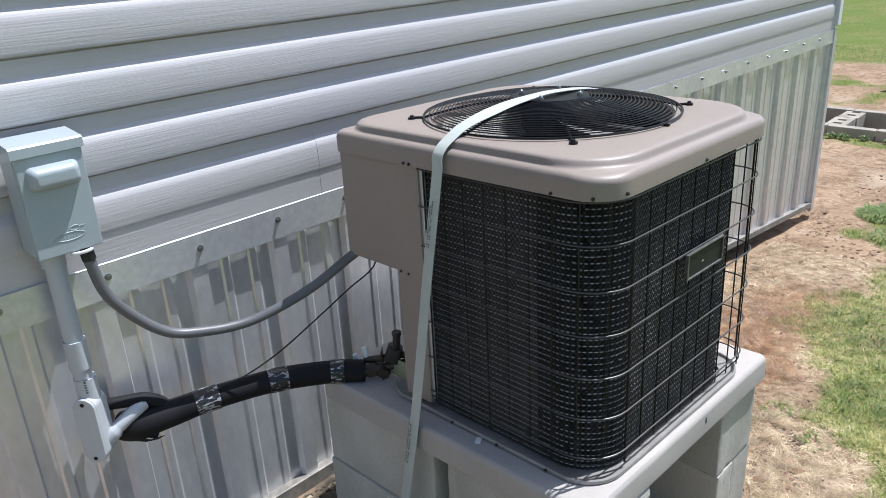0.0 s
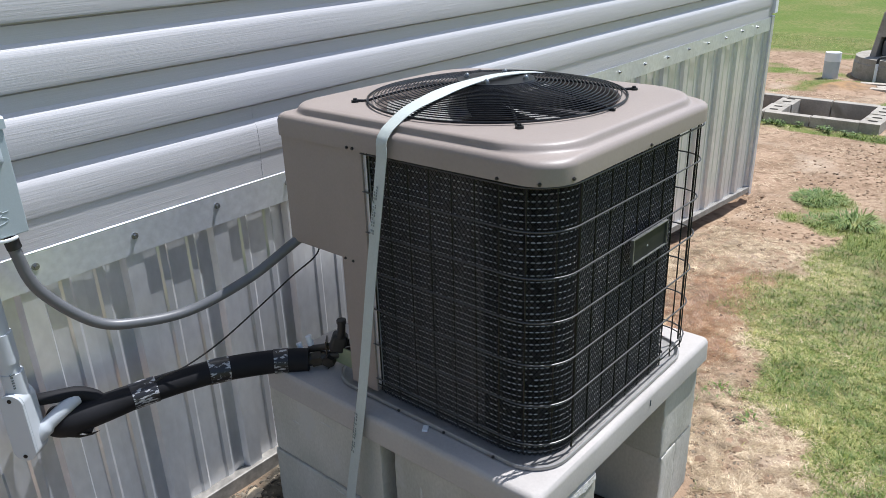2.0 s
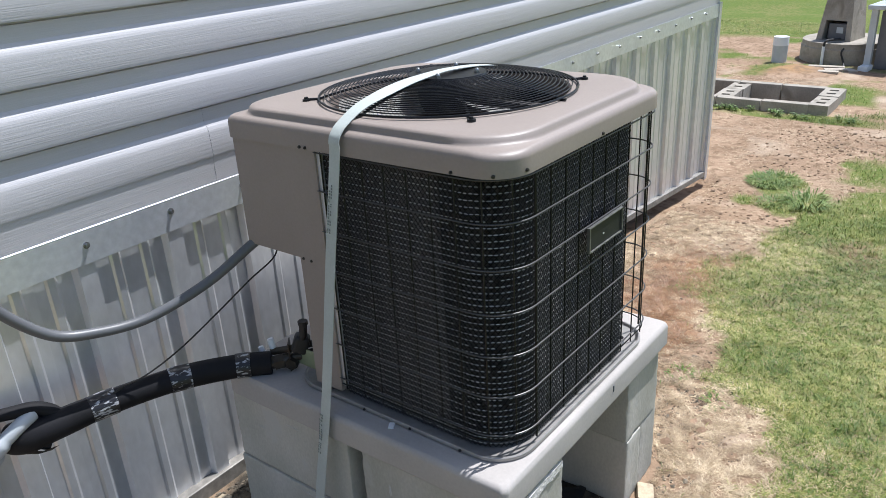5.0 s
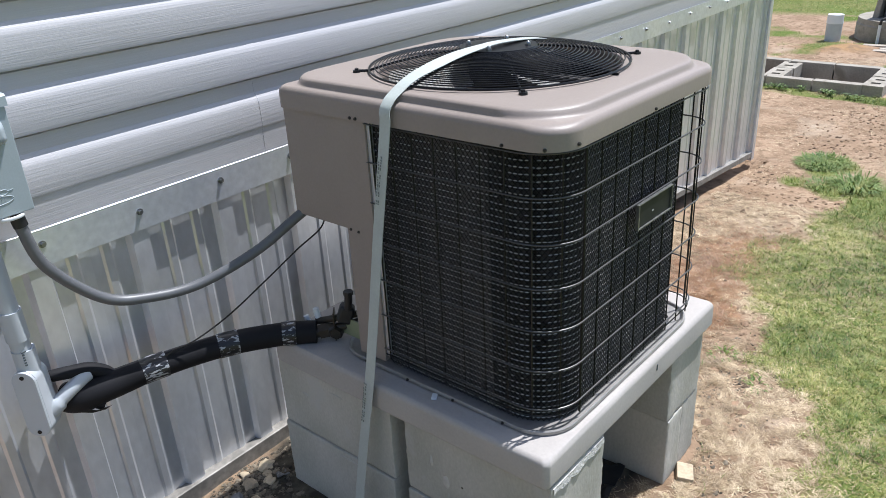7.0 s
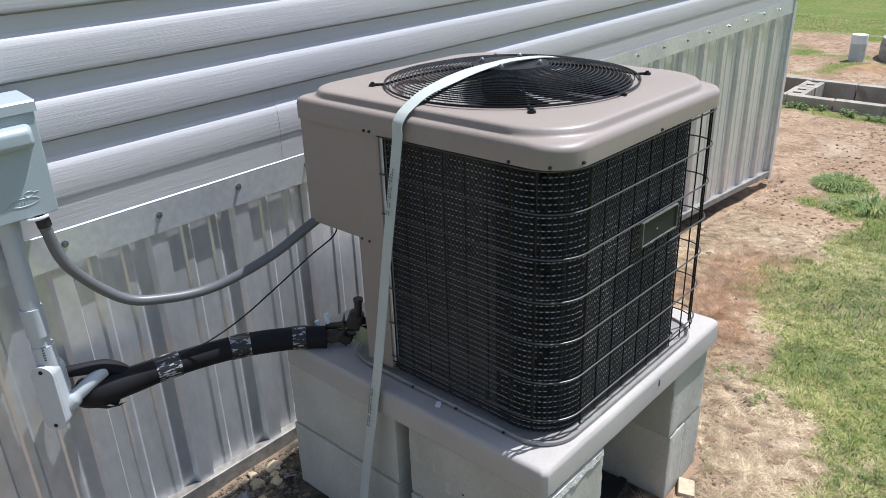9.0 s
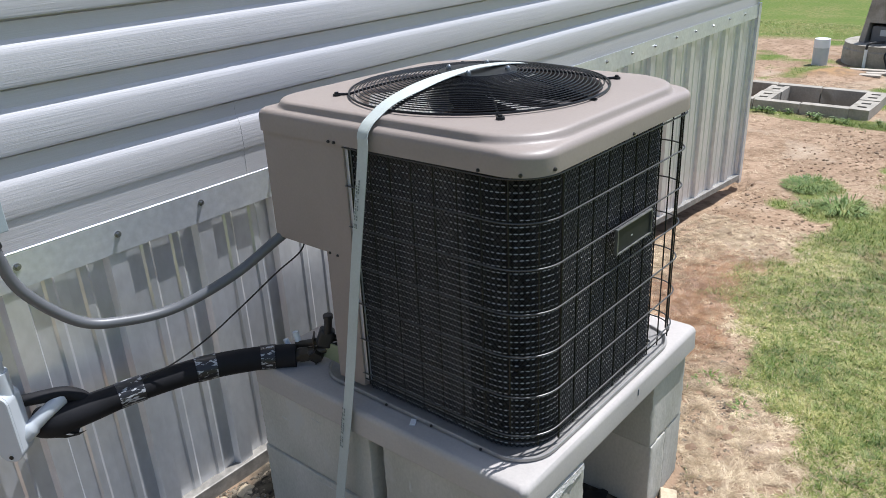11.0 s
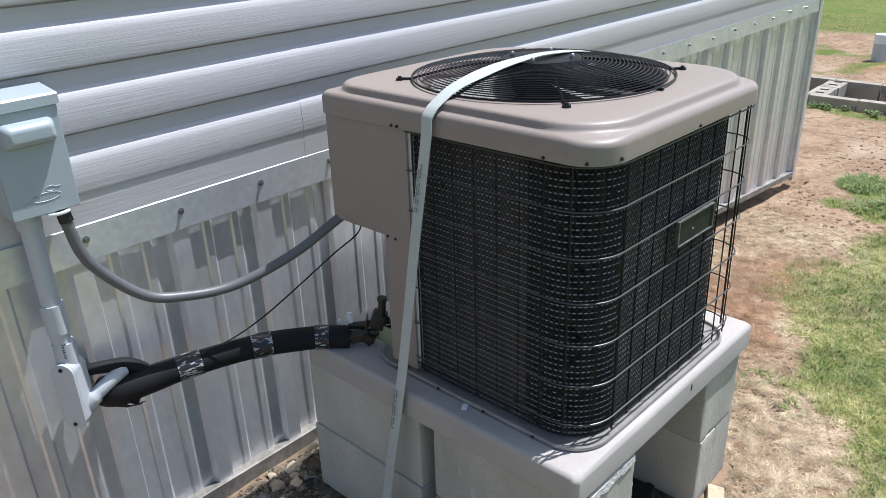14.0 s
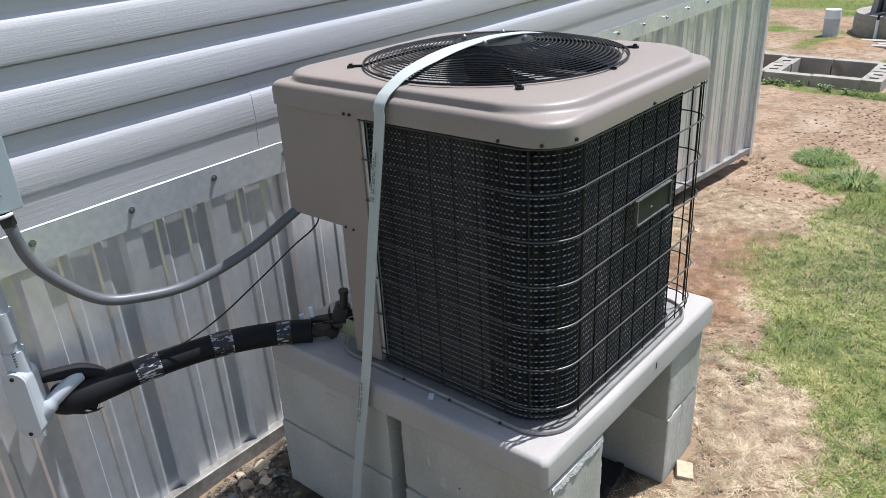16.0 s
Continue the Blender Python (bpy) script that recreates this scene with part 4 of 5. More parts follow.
# flexible conduit from the box to the unit
whip = thing("flexible_conduit", "dark grey flexible conduit hanging between disconnect box and unit", "conduit")
line = spline([(0.950, 2.000, 0.945), (0.953, 1.998, 0.905), (0.975, 1.993, 0.815), (1.058, 1.975, 0.714), (1.142, 1.950, 0.684), (1.252, 1.920, 0.678), (1.380, 1.870, 0.722), (1.470, 1.818, 0.788), (1.520, 1.787, 0.826)], 8)
part("hose", tube(BM(), line, 0.0118, 16), CABLE, whip)
part("box_fitting", tube(BM(), [(0.950, 2.0, 0.95), (0.951, 1.999, 0.930), (0.953, 1.998, 0.912)], 0.0138, 14), RUBBER, whip, "black fitting")
part("unit_fitting", tube(BM(), [(1.502, 1.797, 0.812), (1.512, 1.791, 0.820), (1.524, 1.785, 0.829)], 0.0136, 14), RUBBER, whip, "black fitting at the unit")
wire = single("control_wire", tube(BM(), spline([(1.535, 1.79, 0.80), (1.525, 1.80, 0.748), (1.452, 1.81, 0.714), (1.383, 1.85, 0.653), (1.288, 1.885, 0.590), (1.21, 1.915, 0.552), (1.165, 1.945, 0.535), (1.13, 1.968, 0.508)], 8), 0.0020, 6), RUBBER, "thin black control wire drooping from the unit", "wire")

# insulated line set
lines = thing("refrigerant_lines", "refrigerant lines in black foam insulation with foil tape bands", "pipe")
run = [(0.955, 2.055, 0.485), (0.983, 2.022, 0.488), (1.035, 2.000, 0.494), (1.142, 1.972, 0.498), (1.284, 1.920, 0.499), (1.401, 1.850, 0.494), (1.462, 1.792, 0.491)]
core = spline(run, 9)
part("insulation", tube(BM(), core, 0.0285, 22, radius=lambda t: 0.0285 + 0.0085 * max(0, 1 - abs(t - 0.16) / 0.3) + 0.0012 * math.sin(t * 19) * (1 - t)), FOAM, lines, "black foam tube", smooth=60)
for a, b in ((24, 28), (35, 38), (45, 48)):
    band = [p for p in core[a:b + 1]]
    part("tape_band", tube(BM(), band, 0.0302, 22), TAPE, lines, "torn foil tape band", smooth=60)
part("loose_flap", tube(BM(), spline([(0.915, 2.062, 0.556), (0.935, 2.045, 0.556), (0.976, 2.030, 0.551), (1.008, 2.022, 0.543), (1.034, 2.012, 0.524), (1.045, 2.000, 0.503)], 7), 0.0140, 12, radius=lambda t: 0.0120 + 0.006 * t), FOAM, lines, "black rubber sleeve folded over at the wall", smooth=60)
part("loose_flap", tube(BM(), spline([(0.962, 2.030, 0.500), (0.985, 2.010, 0.478), (1.010, 1.996, 0.462)], 7), 0.0150, 12), FOAM, lines, "slit mouth of the sleeve", smooth=60)
bm = BM()
loft(bm, [[(0.955, 2.005, 0.478), (0.985, 1.985, 0.462), (1.02, 1.980, 0.458)], [(0.955, 2.012, 0.462), (0.980, 1.998, 0.452), (1.005, 1.992, 0.448)]], closed_ring=False)
bmesh.ops.solidify(bm, geom=bm.faces, thickness=0.004)
part("torn_end", bm, RUBBER, lines, "torn end of the insulation")
# service valves
valves = part("service_valve", cyl(BM(), (1.455, 1.797, 0.490), (1.492, 1.760, 0.497), 0.0155, 0.0150, 16), BRASS, lines, "dark brass service valve")
part("flare_nut", cyl(BM(), (1.468, 1.786, 0.490), (1.484, 1.769, 0.494), 0.0200, n=6), BRASS, valves, "brass flare nut")
part("hex_cap", cyl(BM(), (1.478, 1.742, 0.492), (1.502, 1.755, 0.496), 0.0160, 0.0165, 6), BRASS, valves, "large hex cap")
part("tail_pipe", tube(BM(), spline([(1.490, 1.757, 0.500), (1.512, 1.730, 0.508), (1.560, 1.685, 0.520)], 5), 0.0105, 12), BRASS, valves)
bm = box(BM(), -0.0015, 0.0015, -0.017, 0.017, -0.045, 0.052, 0.001)
part("bracket", bm, BRASS, valves, "thin valve bracket").matrix_local = pose(1.497, 1.762, 0.492, 0, 0, -48)
part("liquid_line", tube(BM(), spline([(1.478, 1.808, 0.508), (1.490, 1.785, 0.514), (1.500, 1.750, 0.527), (1.530, 1.715, 0.535)], 5), 0.0088, 12), BRASS, valves)
bm = box(BM(), -0.019, 0.019, -0.017, 0.017, -0.024, 0.024, 0.009, 3)
part("valve_body", bm, RUBBER, valves, "black valve body").matrix_local = pose(1.506, 1.728, 0.543, 0, 20, -45)
part("stem", tube(BM(), spline([(1.504, 1.722, 0.555), (1.504, 1.713, 0.575), (1.505, 1.710, 0.603)], 5), 0.0098, 12), RUBBER, valves, "black capped stem")
part("stem_cap", cyl(BM(), (1.505, 1.710, 0.600), (1.505, 1.710, 0.610), 0.0118, n=8), RUBBER, valves)
part("service_cap", tube(BM(), [(1.484, 1.806, 0.512), (1.484, 1.808, 0.520), (1.483, 1.812, 0.541)], 0.0078, 14), WHITEP, valves, "bright service cap")
part("service_cap", tube(BM(), [(1.471, 1.826, 0.494), (1.470, 1.828, 0.502), (1.468, 1.834, 0.520)], 0.0068, 14), WHITEP, valves, "bright service cap")


# ---- stones and litter by the wall ----
def stone_mesh(r, seed, flat=0.55):
    rnd = random.Random(seed)
    bm = BM()
    bmesh.ops.create_icosphere(bm, subdivisions=2, radius=r)
    o = Vector((rnd.random() * 9, rnd.random() * 9, rnd.random() * 9))
    for v in bm.verts:
        v.co *= 1 + 0.75 * noise.noise(v.co / r * 1.3 + o)
        v.co.z *= flat
    return bm


def lump_shape():
    bm = BM()
    bmesh.ops.create_icosphere(bm, subdivisions=1, radius=1)
    bm.verts.index_update()
    shape = [v.co.copy() for v in bm.verts]
    tris = [tuple(v.index for v in f.verts) for f in bm.faces]
    bm.free()
    return shape, tris


def pebbles():
    rnd = random.Random(77)
    shape, tris = lump_shape()
    vs, fs = [], []
    for k in range(6500):
        x, y = rnd.uniform(0.95, 1.75), rnd.uniform(1.5, 2.06)
        u = rnd.random()
        if u < 0.15:
            x, y = rnd.uniform(1.0, 2.4), rnd.uniform(0.9, 1.6)
        elif u < 0.45:
            x, y = rnd.gauss(2.55, 0.22), rnd.gauss(1.13, 0.09)
        elif u < 0.65:
            x, y = rnd.uniform(1.0, 1.42), rnd.gauss(1.98, 0.04)
        if 1.40 < x < 2.18 and 1.08 < y < 1.92 or y > 2.06:
            continue
        r = rnd.uniform(0.0016, 0.0055) * (2.0 if rnd.random() < 0.07 else 1) * (0.6 if x > 2.2 else 1)
        o = Vector((k * 0.7, 0, 0))
        z = height(x, y)
        b = len(vs)
        for c in shape:
            q = c * r * (1 + 0.8 * noise.noise(c * 1.3 + o))
            vs.append((x + q.x * 1.3, y + q.y, z + q.z * 0.6 + r * 0.2))
        fs += [tuple(b + i for i in t) for t in tris]
    return raw("gravel", vs, fs, GRAVEL)


tagged(new("gravel", pebbles()), "scattered pebbles and crumbs of stone on dark soil", "gravel", kind="stuff")
for i, (x, y, r, fl) in enumerate(((1.315, 1.985, 0.022, 0.4), (1.36, 1.96, 0.018, 0.5), (1.395, 2.015, 0.024, 0.45), (1.33, 2.03, 0.014, 0.5), (1.29, 1.93, 0.017, 0.5), (1.25, 1.90, 0.015, 0.6), (1.235, 1.955, 0.012, 0.6), (1.375, 1.99, 0.012, 0.6))):
    s = single("stone", stone_mesh(r, i + 3, fl), STONEM, "small pale stone on the dirt by the wall", "stone", group="stones by the wall")
    s.location, s.rotation_euler = (x, y, height(x, y) + r * fl * 0.5), (0, 0, i * 1.3)
for i, (x, y, r) in enumerate(((1.256, 1.967, 0.027), (1.205, 1.80, 0.022), (1.275, 1.83, 0.018))):
    s = single("dark_stone", stone_mesh(r * 0.8, i + 30, 0.5), CABLE, "dark clod beside the pier", "clod", group="dark clods")
    s.location = (x, y, height(x, y) + r * 0.2)
ws = single("broken_block_piece", box(BM(), -0.030, 0.030, -0.022, 0.022, 0, 0.020, 0.004), STONEM, "broken pale piece of stone beside the pier", "stone")
ws.matrix_world = pose(2.045, 1.062, height(2.045, 1.062) - 0.001, 6, -4, 25)


def crumple(name, size, seed, material, label, category, m):
    bm = BM()
    bmesh.ops.create_grid(bm, x_segments=18, y_segments=14, size=size)
    o = Vector((seed, 0, 0))
    for v in bm.verts:
        e = 1 - 0.35 * noise.noise(Vector((math.atan2(v.co.y, v.co.x) * 1.3, seed, 0)))
        v.co = Vector((v.co.x * e, v.co.y * 0.6 * e, min(0.03 * size / 0.06, 0.03) * abs(noise.noise(v.co * 26 + o)) + 0.004))
    bmesh.ops.solidify(bm, geom=bm.faces, thickness=0.001)
    ob = single(name, bm, material, label, category, smooth=25)
    ob.matrix_world = m
    return ob


crumple("plastic_scrap", 0.070, 3.3, PAPER, "crumpled dirty white plastic scrap on the soil", "scrap", pose(1.287, 1.775, height(1.287, 1.775), 0, 0, -25))
crumple("black_sheet", 0.17, 8.1, RUBBER, "crumpled black plastic sheet under the pad", "plastic sheet", pose(1.80, 1.27, height(1.80, 1.27), 0, 0, 12))
crumple("dry_leaf", 0.028, 5.2, CABLE, "curled dark dead leaf by the pier", "leaf", pose(1.395, 1.945, height(1.39, 1.94) + 0.004, 0, 30, 60))


def leafy(bm, rnd, x, y, z, n, reach, size):
    for _ in range(n):
        a, r = rnd.uniform(0, 2 * math.pi), rnd.uniform(0.2, 1) * reach
        h = rnd.uniform(0.25, 1.0) * reach
        c = Vector((x + r * math.cos(a), y + r * math.sin(a), z + h))
        d = Vector((math.cos(a), math.sin(a), rnd.uniform(-0.3, 0.5))).normalized()
        s = d.cross(Vector((0, 0, 1))).normalized()
        L, W = size * rnd.uniform(0.6, 1.2), size * rnd.uniform(0.3, 0.45)
        p = [c - d * L * 0.5, c - d * L * 0.1 + s * W, c + d * L * 0.3 + s * W * 0.7, c + d * L * 0.5, c + d * L * 0.3 - s * W * 0.7, c - d * L * 0.1 - s * W]
        bm.faces.new([bm.verts.new(q) for q in p])
        stem = [Vector((x, y, z)), c - d * L * 0.5]
        w = Vector((0.0008, 0.0008, 0))
        bm.faces.new([bm.verts.new(stem[0] - w), bm.verts.new(stem[0] + w), bm.verts.new(stem[1] + w), bm.verts.new(stem[1] - w)])


for x, y, n, reach, size, seed in ((1.055, 1.955, 26, 0.045, 0.026, 1), (1.30, 1.83, 10, 0.02, 0.010, 2), (1.86, 1.005, 14, 0.026, 0.013, 3)):
    bm = BM()
    leafy(bm, random.Random(seed), x, y, height(x, y), n, reach, size)
    single("weed", bm, LEAFM, "small green broad-leaved weed growing from the dirt", "weed", smooth=None, group="weeds")

# ---- lawn, straw ----
def blades(name, n, seed, region, want, size, lie, material, label, category):
    rnd = random.Random(seed)
    vs, fs = [], []
    x0, x1, y0, y1 = region
    tries = 0
    while len(fs) < n and tries < n * 6:
        tries += 1
        x, y = rnd.uniform(x0, x1), rnd.uniform(y0, y1)
        if rnd.random() > want(x, y):
            continue
        if (1.39 < x < 1.64 or 1.96 < x < 2.2) and 1.07 < y < 1.93 or 1.6 < x < 2.0 and y > 1.3 or y > WALL_Y - 0.03 and x < WALL_X1 or PIT[0] - 0.02 < x < PIT[1] + 0.02 and PIT[2] - 0.02 < y:
            continue
        z = height(x, y)
        a = rnd.uniform(0, 2 * math.pi)
        L = size * rnd.uniform(0.5, 1.3) * (0.65 + 0.9 * min(1, max(0, 0.4 + 1.3 * lump(x, y, 19))))
        el = rnd.uniform(*lie)
        d = Vector((math.cos(a) * math.cos(el), math.sin(a) * math.cos(el), math.sin(el)))
        w = Vector((-math.sin(a), math.cos(a), 0)) * rnd.uniform(0.0011, 0.0022) * (1 + size * 4) * (0.66 if lie[1] > 0.8 else 0.42)
        o = Vector((x, y, z + (0.003 if lie[1] < 0.5 else 0)))
        m = o + d * L * 0.55
        t = o + d * L + Vector((math.cos(a), math.sin(a), -0.9)) * L * (0.16 if lie[1] > 0.5 else 0.02)
        b = len(vs)
        vs += [o - w, o + w, m + w * 0.8, m - w * 0.8, t]
        fs += [(b, b + 1, b + 2, b + 3), (b + 3, b + 2, b + 4)]
    tagged(new(name, raw(name, vs, fs, material)), label, category, kind="stuff")


def lawn(x, y):
    return max(0.0, grass_cover(x, y) - 0.25) * 1.33 * (0.35 + 0.65 * min(1, max(0, 0.55 + 1.3 * lump(x, y, 2.6))))


def dry(x, y):
    return 0.75 * max(0, 1 - grass_cover(x, y) * 0.8) * (1 - soil_shade_cover(x, y)) * min(1, max(0.30, 0.55 + 1.0 * lump(x, y, 1.9))) * min(1, max(0.10, 0.6 + 1.6 * lump(x, y, 27)))


blades("grass", 560000, 1, (0.7, 4.9, -1.1, 1.7), lambda x, y: lawn(x, y) * min(1, max(0, (y + 1.1) / 0.7)) * min(1, (x - 0.7) / 0.7) * min(1, (4.9 - x) / 0.6), 0.020, (0.15, 1.15), GRASS, "short patchy green lawn grass", "grass")
blades("grass", 80000, 2, (4.4, 8.0, -0.3, 2.2), lawn, 0.034, (0.4, 1.3), GRASS, "short patchy green lawn grass", "grass")
blades("grass", 45000, 5, (7.0, 13.0, 0.0, 5.5), lawn, 0.03, (0.4, 1.2), GRASS, "rough green grass beyond the house", "grass")
blades("straw", 300000, 3, (1.5, 4.6, 0.4, 2.05), dry, 0.017, (0.0, 0.45), STRAW, "dry straw-coloured cut grass lying on the dirt", "straw")
blades("grass", 70000, 8, (-5.0, 9.0, -5.0, 0.9), lambda x, y: lawn(x, y) if not (1.4 < x < 8.0 and y > -0.5) else 0, 0.05, (0.35, 1.2), GRASS, "lawn around the yard", "grass")
blades("grass", 9000, 9, (1.7, 4.4, 0.6, 1.7), lambda x, y: 0.12 * dry(x, y) * (1 if lump(x, y, 6) > 0.12 else 0), 0.022, (0.3, 1.2), GRASS, "thin green shoots among the straw", "grass")
blades("straw", 160000, 4, (1.3, 4.6, -0.5, 1.5), lambda x, y: 0.6 * lawn(x, y), 0.022, (0.1, 0.7), THATCH, "dry blades among the lawn", "straw")
blades("dead_grass", 120000, 7, (2.3, 4.8, 0.7, 1.9), lambda x, y: (1 - 0.8 * grass_cover(x, y) * (y > 1.1)) * min(1, max(0, 1.15 - 1.4 * math.hypot((x - 3.35) / 0.95, (y - 1.53) / 0.40) + 0.7 * lump(x, y, 4), 0.6 - math.hypot((x - 4.4) / 0.4, (y - 0.95) / 0.2) + 0.5 * lump(x, y, 5))), 0.028, (0.0, 0.5), RUST, "rust-brown dead grass at the edge of the lawn", "dead grass")
blades("straw", 40000, 6, (4.4, 9.0, 0.6, 3.0), dry, 0.04, (0.0, 0.3), STRAW, "sparse dry grass on the dirt", "straw")

# long-bladed tufts by the dirt path
def tuft(x, y, n, spread, length, seed):
    rnd = random.Random(seed)
    vs, fs = [], []
    for _ in range(n):
        a, r = rnd.uniform(0, 2 * math.pi), spread * math.sqrt(rnd.random())
        ox, oy = r * math.cos(a) * 1.5, r * math.sin(a)
        b = a + rnd.uniform(-0.7, 0.7)
        d = Vector((math.cos(b), math.sin(b), 0))
        w = Vector((-d.y, d.x, 0)) * rnd.uniform(0.002, 0.004)
        L = length * rnd.uniform(0.5, 1.2)
        rise = rnd.uniform(0.35, 1.1)
        base = Vector((ox, oy, height(x + ox, y + oy) - height(x, y)))
        mid = base + d * L * 0.45 + Vector((0, 0, L * 0.5 * rise))
        tip = base + d * L + Vector((0, 0, L * 0.42 * rise))
        k = len(vs)
        vs += [base - w, base + w, mid + w, mid - w, tip]
        fs += [(k, k + 1, k + 2, k + 3), (k + 3, k + 2, k + 4)]
    ob = tagged(new("grass_tuft", raw("grass_tuft", vs, fs, TUFT)), "clump of long green grass on bare dirt", "grass tuft", group="grass tufts")
    ob.location = (x, y, height(x, y))


for k, (x, y, n, spread, length) in enumerate(((5.62, 1.66, 800, 0.15, 0.055), (5.20, 1.36, 330, 0.11, 0.10), (5.10, 1.52, 160, 0.09, 0.05), (2.62, 1.06, 40, 0.04, 0.022), (2.74, 1.22, 50, 0.04, 0.022))):
    tuft(x, y, n, spread, length, 60 + k)


def clods():
    rnd = random.Random(19)
    vs, fs = [], []
    shape, tris = lump_shape()
    for k in range(3200):
        x, y = rnd.uniform(2.3, 7.3), rnd.uniform(0.9, 2.02)
        if grass_cover(x, y) > 0.35 or lump(x, y, 1.6) < rnd.uniform(-0.45, 0.25):
            continue
        r = rnd.uniform(0.003, 0.009) * (1.8 if rnd.random() < 0.06 else 1) * min(1 + 0.08 * x, 1.4)
        z = height(x, y)
        o = Vector((k * 0.7, 0, 0))
        b = len(vs)
        for c in shape:
            q = c * r * (1 + 0.7 * noise.noise(c * 1.3 + o))
            vs.append((x + q.x * 1.2, y + q.y, z + q.z * 0.55 + r * 0.1))
        fs += [tuple(b + i for i in t) for t in tris]
    return raw("dirt_clods", vs, fs, CLOD)


tagged(new("dirt_clods", clods()), "small crumbs and clods of dry brown dirt", "dirt", kind="stuff")

# ---- beyond the house: block pit, bucket, pump shelter, cabinet ----
pit = thing("block_pit", "low open pit edged with old hollow concrete blocks", "pit")
PT = -0.212


def hollow_block(lx, ly, h=0.19):
    """A block lying along x with two open cores."""
    bm = BM()
    t, web = 0.047, 0.085
    box(bm, -lx / 2, lx / 2, -ly / 2, -ly / 2 + t, -h, 0)
    box(bm, -lx / 2, lx / 2, ly / 2 - t, ly / 2, -h, 0)
    for c in (-lx / 2 + web / 2, 0, lx / 2 - web / 2):
        box(bm, c - web / 2, c + web / 2, -ly / 2 + t, ly / 2 - t, -h, 0)
    box(bm, -lx / 2 + 0.001, lx / 2 - 0.001, -ly / 2 + 0.001, ly / 2 - 0.001, -h - 0.19, -0.055)
    return bm


bmesh_hb = mesh_of("block", hollow_block(0.36, 0.17), OLDCONC)
solid = mesh_of("block", box(BM(), -0.045, 0.045, -0.195, 0.195, -0.38, 0, 0.006), OLDCONC)
for k in range(3):
    part("block", solid, None, pit).matrix_local = pose(PIT[0] + 0.045, PIT[2] + 0.36 + 0.40 * k, PT - 0.004 * (k % 2), 0, 0.5 * k, 1.0 - k)
    part("block", solid, None, pit).matrix_local = pose(PIT[1] - 0.045, PIT[2] + 0.36 + 0.40 * k, PT + 0.005, 0, 0, 0.8 * k)
for k in range(2):
    part("block", bmesh_hb, None, pit).matrix_local = pose(PIT[0] + 0.19 + 0.37 * k, PIT[2] + 0.085, PT + 0.004 * k, 0, 0, -1.5 + 2 * k)
    part("block", bmesh_hb, None, pit).matrix_local = pose(PIT[0] + 0.22 + 0.37 * k, PIT[2] + 0.92, PT - 0.006, 0, 0, 2 - k)

bucket = thing("white_bucket", "white plastic container standing on bare dirt", "bucket", pose(9.86, 2.745, height(9.86, 2.745)) @ Matrix.Scale(0.82, 4))
part("body", cyl(BM(), (0, 0, 0), (0, 0, 0.245), 0.098, 0.100, 28), MILKY, bucket, "clouded lower body", smooth=40)
bm = cyl(BM(), (0, 0, 0.235), (0, 0, 0.350), 0.104, 0.100, 28)
part("lid", bm, WHITEP, bucket, "white lid", smooth=40)

shelter = thing("pump_shelter", "old concrete pump shelter on a round concrete tank", "pump shelter", pose(10.34, 2.165, -0.31, 0, 0, -12))
bm = BM()
loft(bm, [[(r * math.cos(2 * math.pi * k / 40), r * math.sin(2 * math.pi * k / 40), z) for k in range(40)] for r, z in ((0.46, -0.1), (0.46, 0.17), (0.45, 0.18), (0.45, 0.235), (0.44, 0.24))], cap0=True, cap1=True)
part("tank", bm, OLDCONC, shelter, "round concrete tank", smooth=35)
# tapered housing with an open recess in front (towards -x)
bm = BM()


def frame_at(z):
    t = (z - 0.235) / 0.54
    return (-0.25 + 0.05 * t, 0.14 - 0.04 * t, -0.15 + 0.05 * t, 0.23 - 0.06 * t)


def slab(z0, z1, y0f, y1f, x0f=0.0, x1f=1.0):
    a, b = frame_at(z0), frame_at(z1)
    q = []
    for f, z in ((a, z0), (b, z1)):
        q.append([(f[0] + (f[1] - f[0]) * u, f[2] + (f[3] - f[2]) * v, z) for u, v in ((x0f, y0f), (x1f, y0f), (x1f, y1f), (x0f, y1f))])
    loft(bm, q, cap0=True, cap1=True)


slab(0.235, 0.455, 0.0, 0.16)
slab(0.235, 0.455, 0.84, 1.0)
slab(0.235, 0.455, 0.16, 0.84, 0.62, 1.0)
slab(0.4551, 0.715, 0.0, 1.0)
part("housing", bm, OLDCONC, shelter, "tapered concrete housing", smooth=None)
part("pump_box", box(BM(), -0.19, -0.02, -0.07, 0.14, 0.24, 0.42, 0.02), CABLE, shelter, "dark grey pump case")
part("label", box(BM(), -0.1935, -0.1905, -0.03, 0.04, 0.315, 0.38), MILKY, shelter, "pale label")
part("riser_pipe", tube(BM(), [(-0.49, 0.03, 0.0), (-0.49, 0.03, 0.21)], 0.016, 10), WHITEP, shelter, "white riser pipe")
part("hose", tube(BM(), spline([(-0.49, 0.03, 0.21), (-0.48, 0.02, 0.265), (-0.40, -0.02, 0.275), (-0.30, -0.06, 0.27)], 5), 0.013, 8), RUBBER, shelter, "black hose")
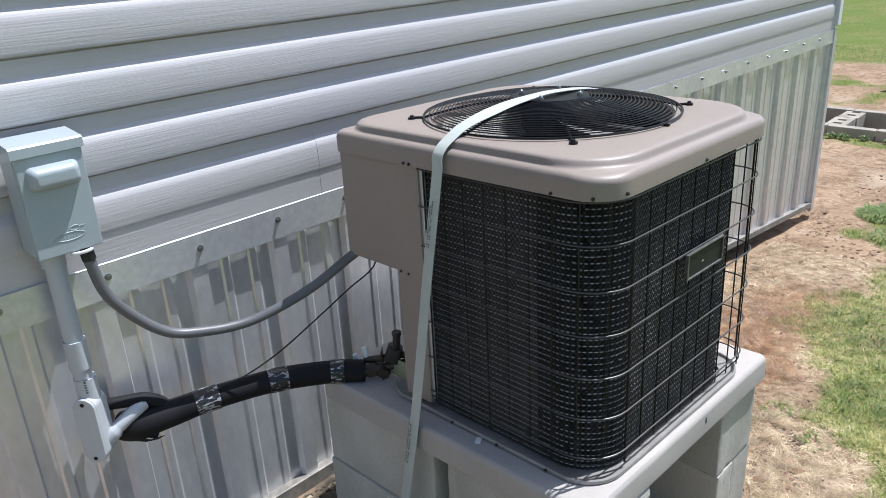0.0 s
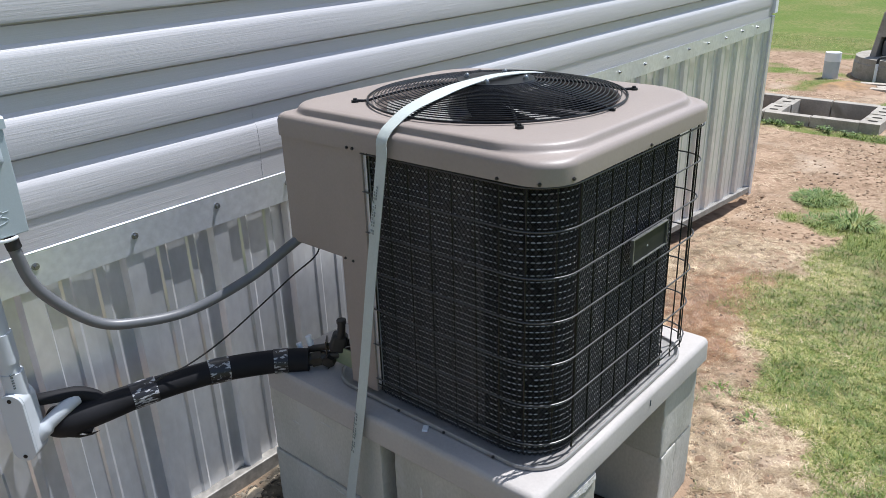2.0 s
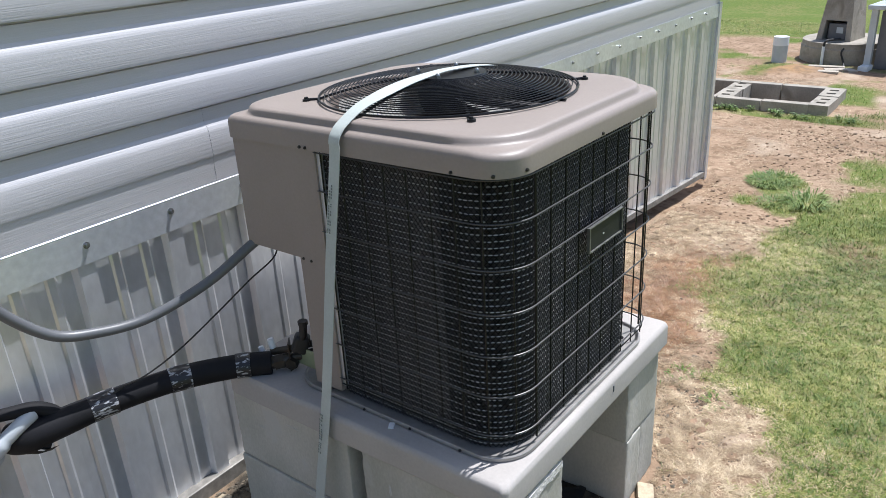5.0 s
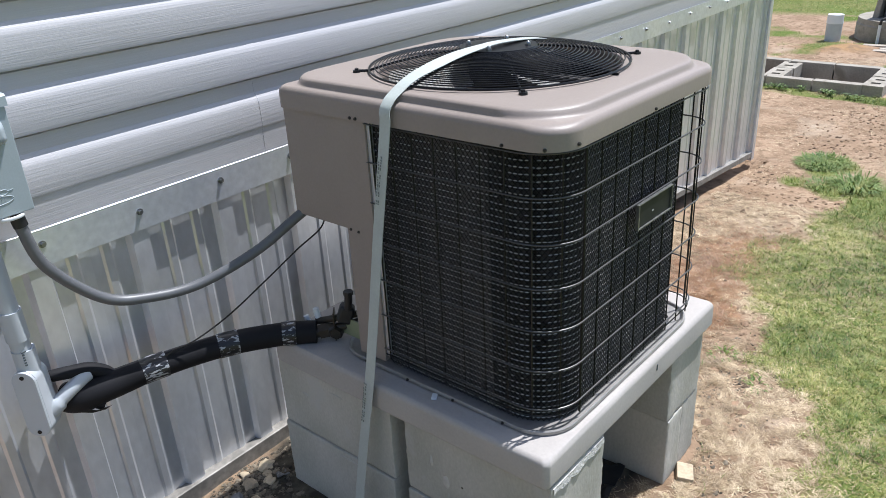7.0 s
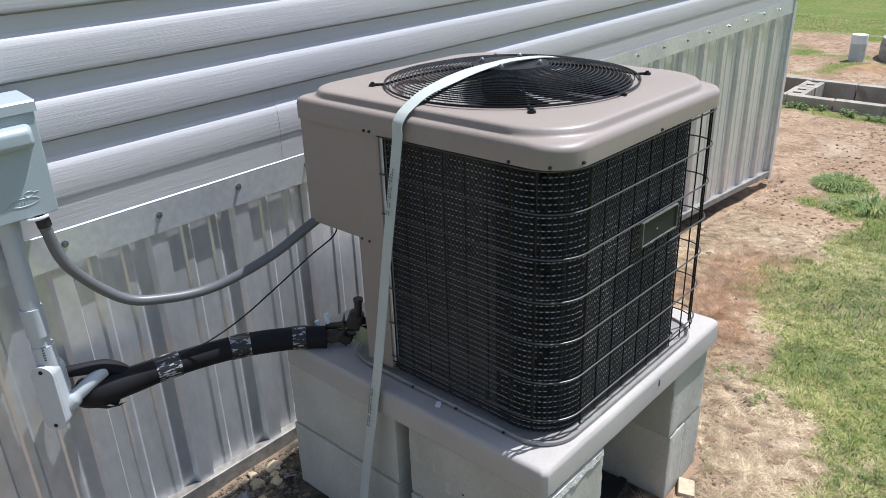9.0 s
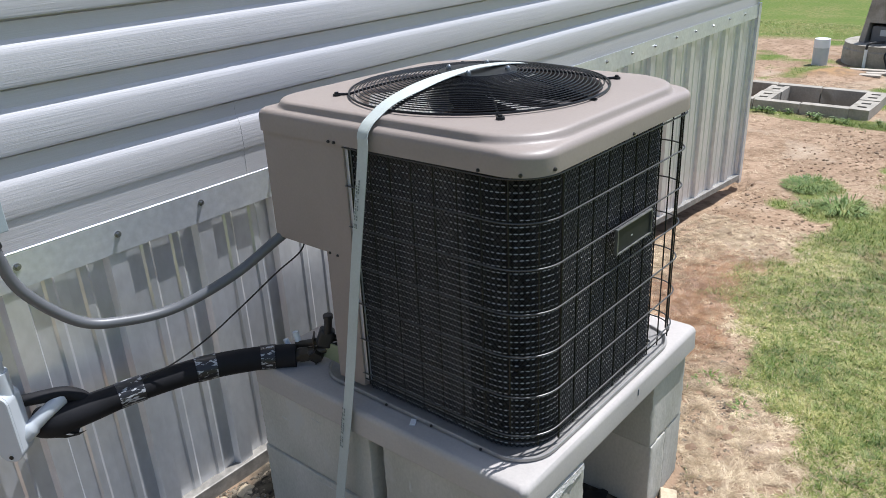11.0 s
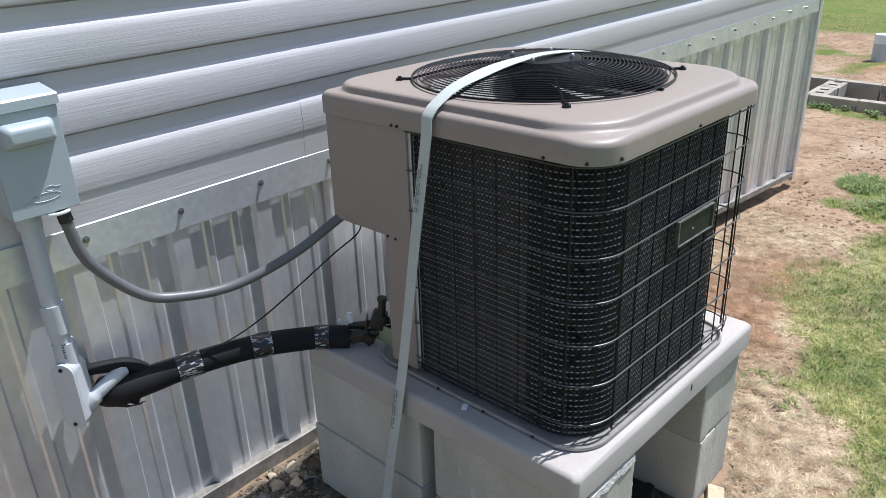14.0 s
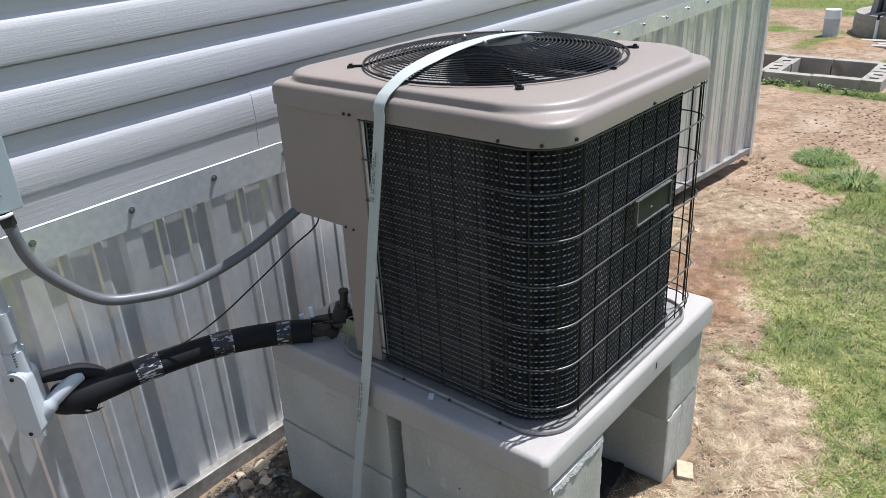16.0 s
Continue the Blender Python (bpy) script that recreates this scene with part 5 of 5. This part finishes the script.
part("loose_cable", tube(BM(), spline([(-0.445, -0.17, 0.20), (-0.47, -0.16, 0.15), (-0.46, -0.19, 0.06), (-0.50, -0.22, 0.02)], 5), 0.010, 8), RUBBER, shelter, "black cable")

cab = thing("utility_cabinet", "dark grey utility cabinet with a pale post and top", "cabinet", pose(9.95, 1.65, height(9.95, 1.60), 0, 0, -8))
part("body", box(BM(), -0.15, 0.15, -0.16, 0.10, 0.0, 0.60, 0.006), CABLE, cab, "dark grey body")
part("post", box(BM(), -0.22, -0.16, 0.12, 0.185, -0.02, 0.66, 0.004), MILKY, cab, "pale square post")
part("top", box(BM(), -0.25, 0.2, -0.2, 0.22, 0.62, 0.665, 0.008), MILKY, cab, "pale top board")
part("foot", box(BM(), -0.33, -0.16, 0.10, 0.20, -0.02, 0.05, 0.01), WHITEP, cab, "white foot")
for i, (x, y, lx, ly, r) in enumerate(((9.66, 2.20, 0.36, 0.09, -84), (9.52, 2.08, 0.22, 0.10, -70), (9.36, 2.12, 0.20, 0.09, 95), (9.60, 1.96, 0.17, 0.10, 40))):
    b = single("board_piece", box(BM(), -lx / 2, lx / 2, -ly / 2, ly / 2, 0, 0.02, 0.003), WOODB, "pale broken board lying on the dirt", "board", group="broken boards")
    b.matrix_world = pose(x, y, height(x, y) - 0.002, 0, 0, r)
bm = BM()
rnd = random.Random(12)
for k in range(16):
    x, y = 7.44 + rnd.uniform(-0.08, 0.08), rnd.uniform(1.5, 3.0)
    leafy(bm, rnd, x, y, height(x, y), 40, 0.045, 0.018)
tagged(new("weed_row", mesh_of("weed_row", bm, LEAFM)), "row of low leafy weeds along the block pit", "weeds", kind="stuff")

# even shading across broad faces beside rounded edges
PIECES = ("siding_panel", "skirting_sheet", "screw", "block", "wire", "print_bar", "straw", "grass", "dead_grass", "grass_tuft", "dirt_clods", "gravel", "ground", "fin_net", "fin_edges")
for ob in list(scene.objects):
    if ob.type == "MESH" and ob.name.split(".")[0] not in PIECES and any(p.use_smooth for p in ob.data.polygons[:4]):
        ob.modifiers.new("even_normals", "WEIGHTED_NORMAL").keep_sharp = True
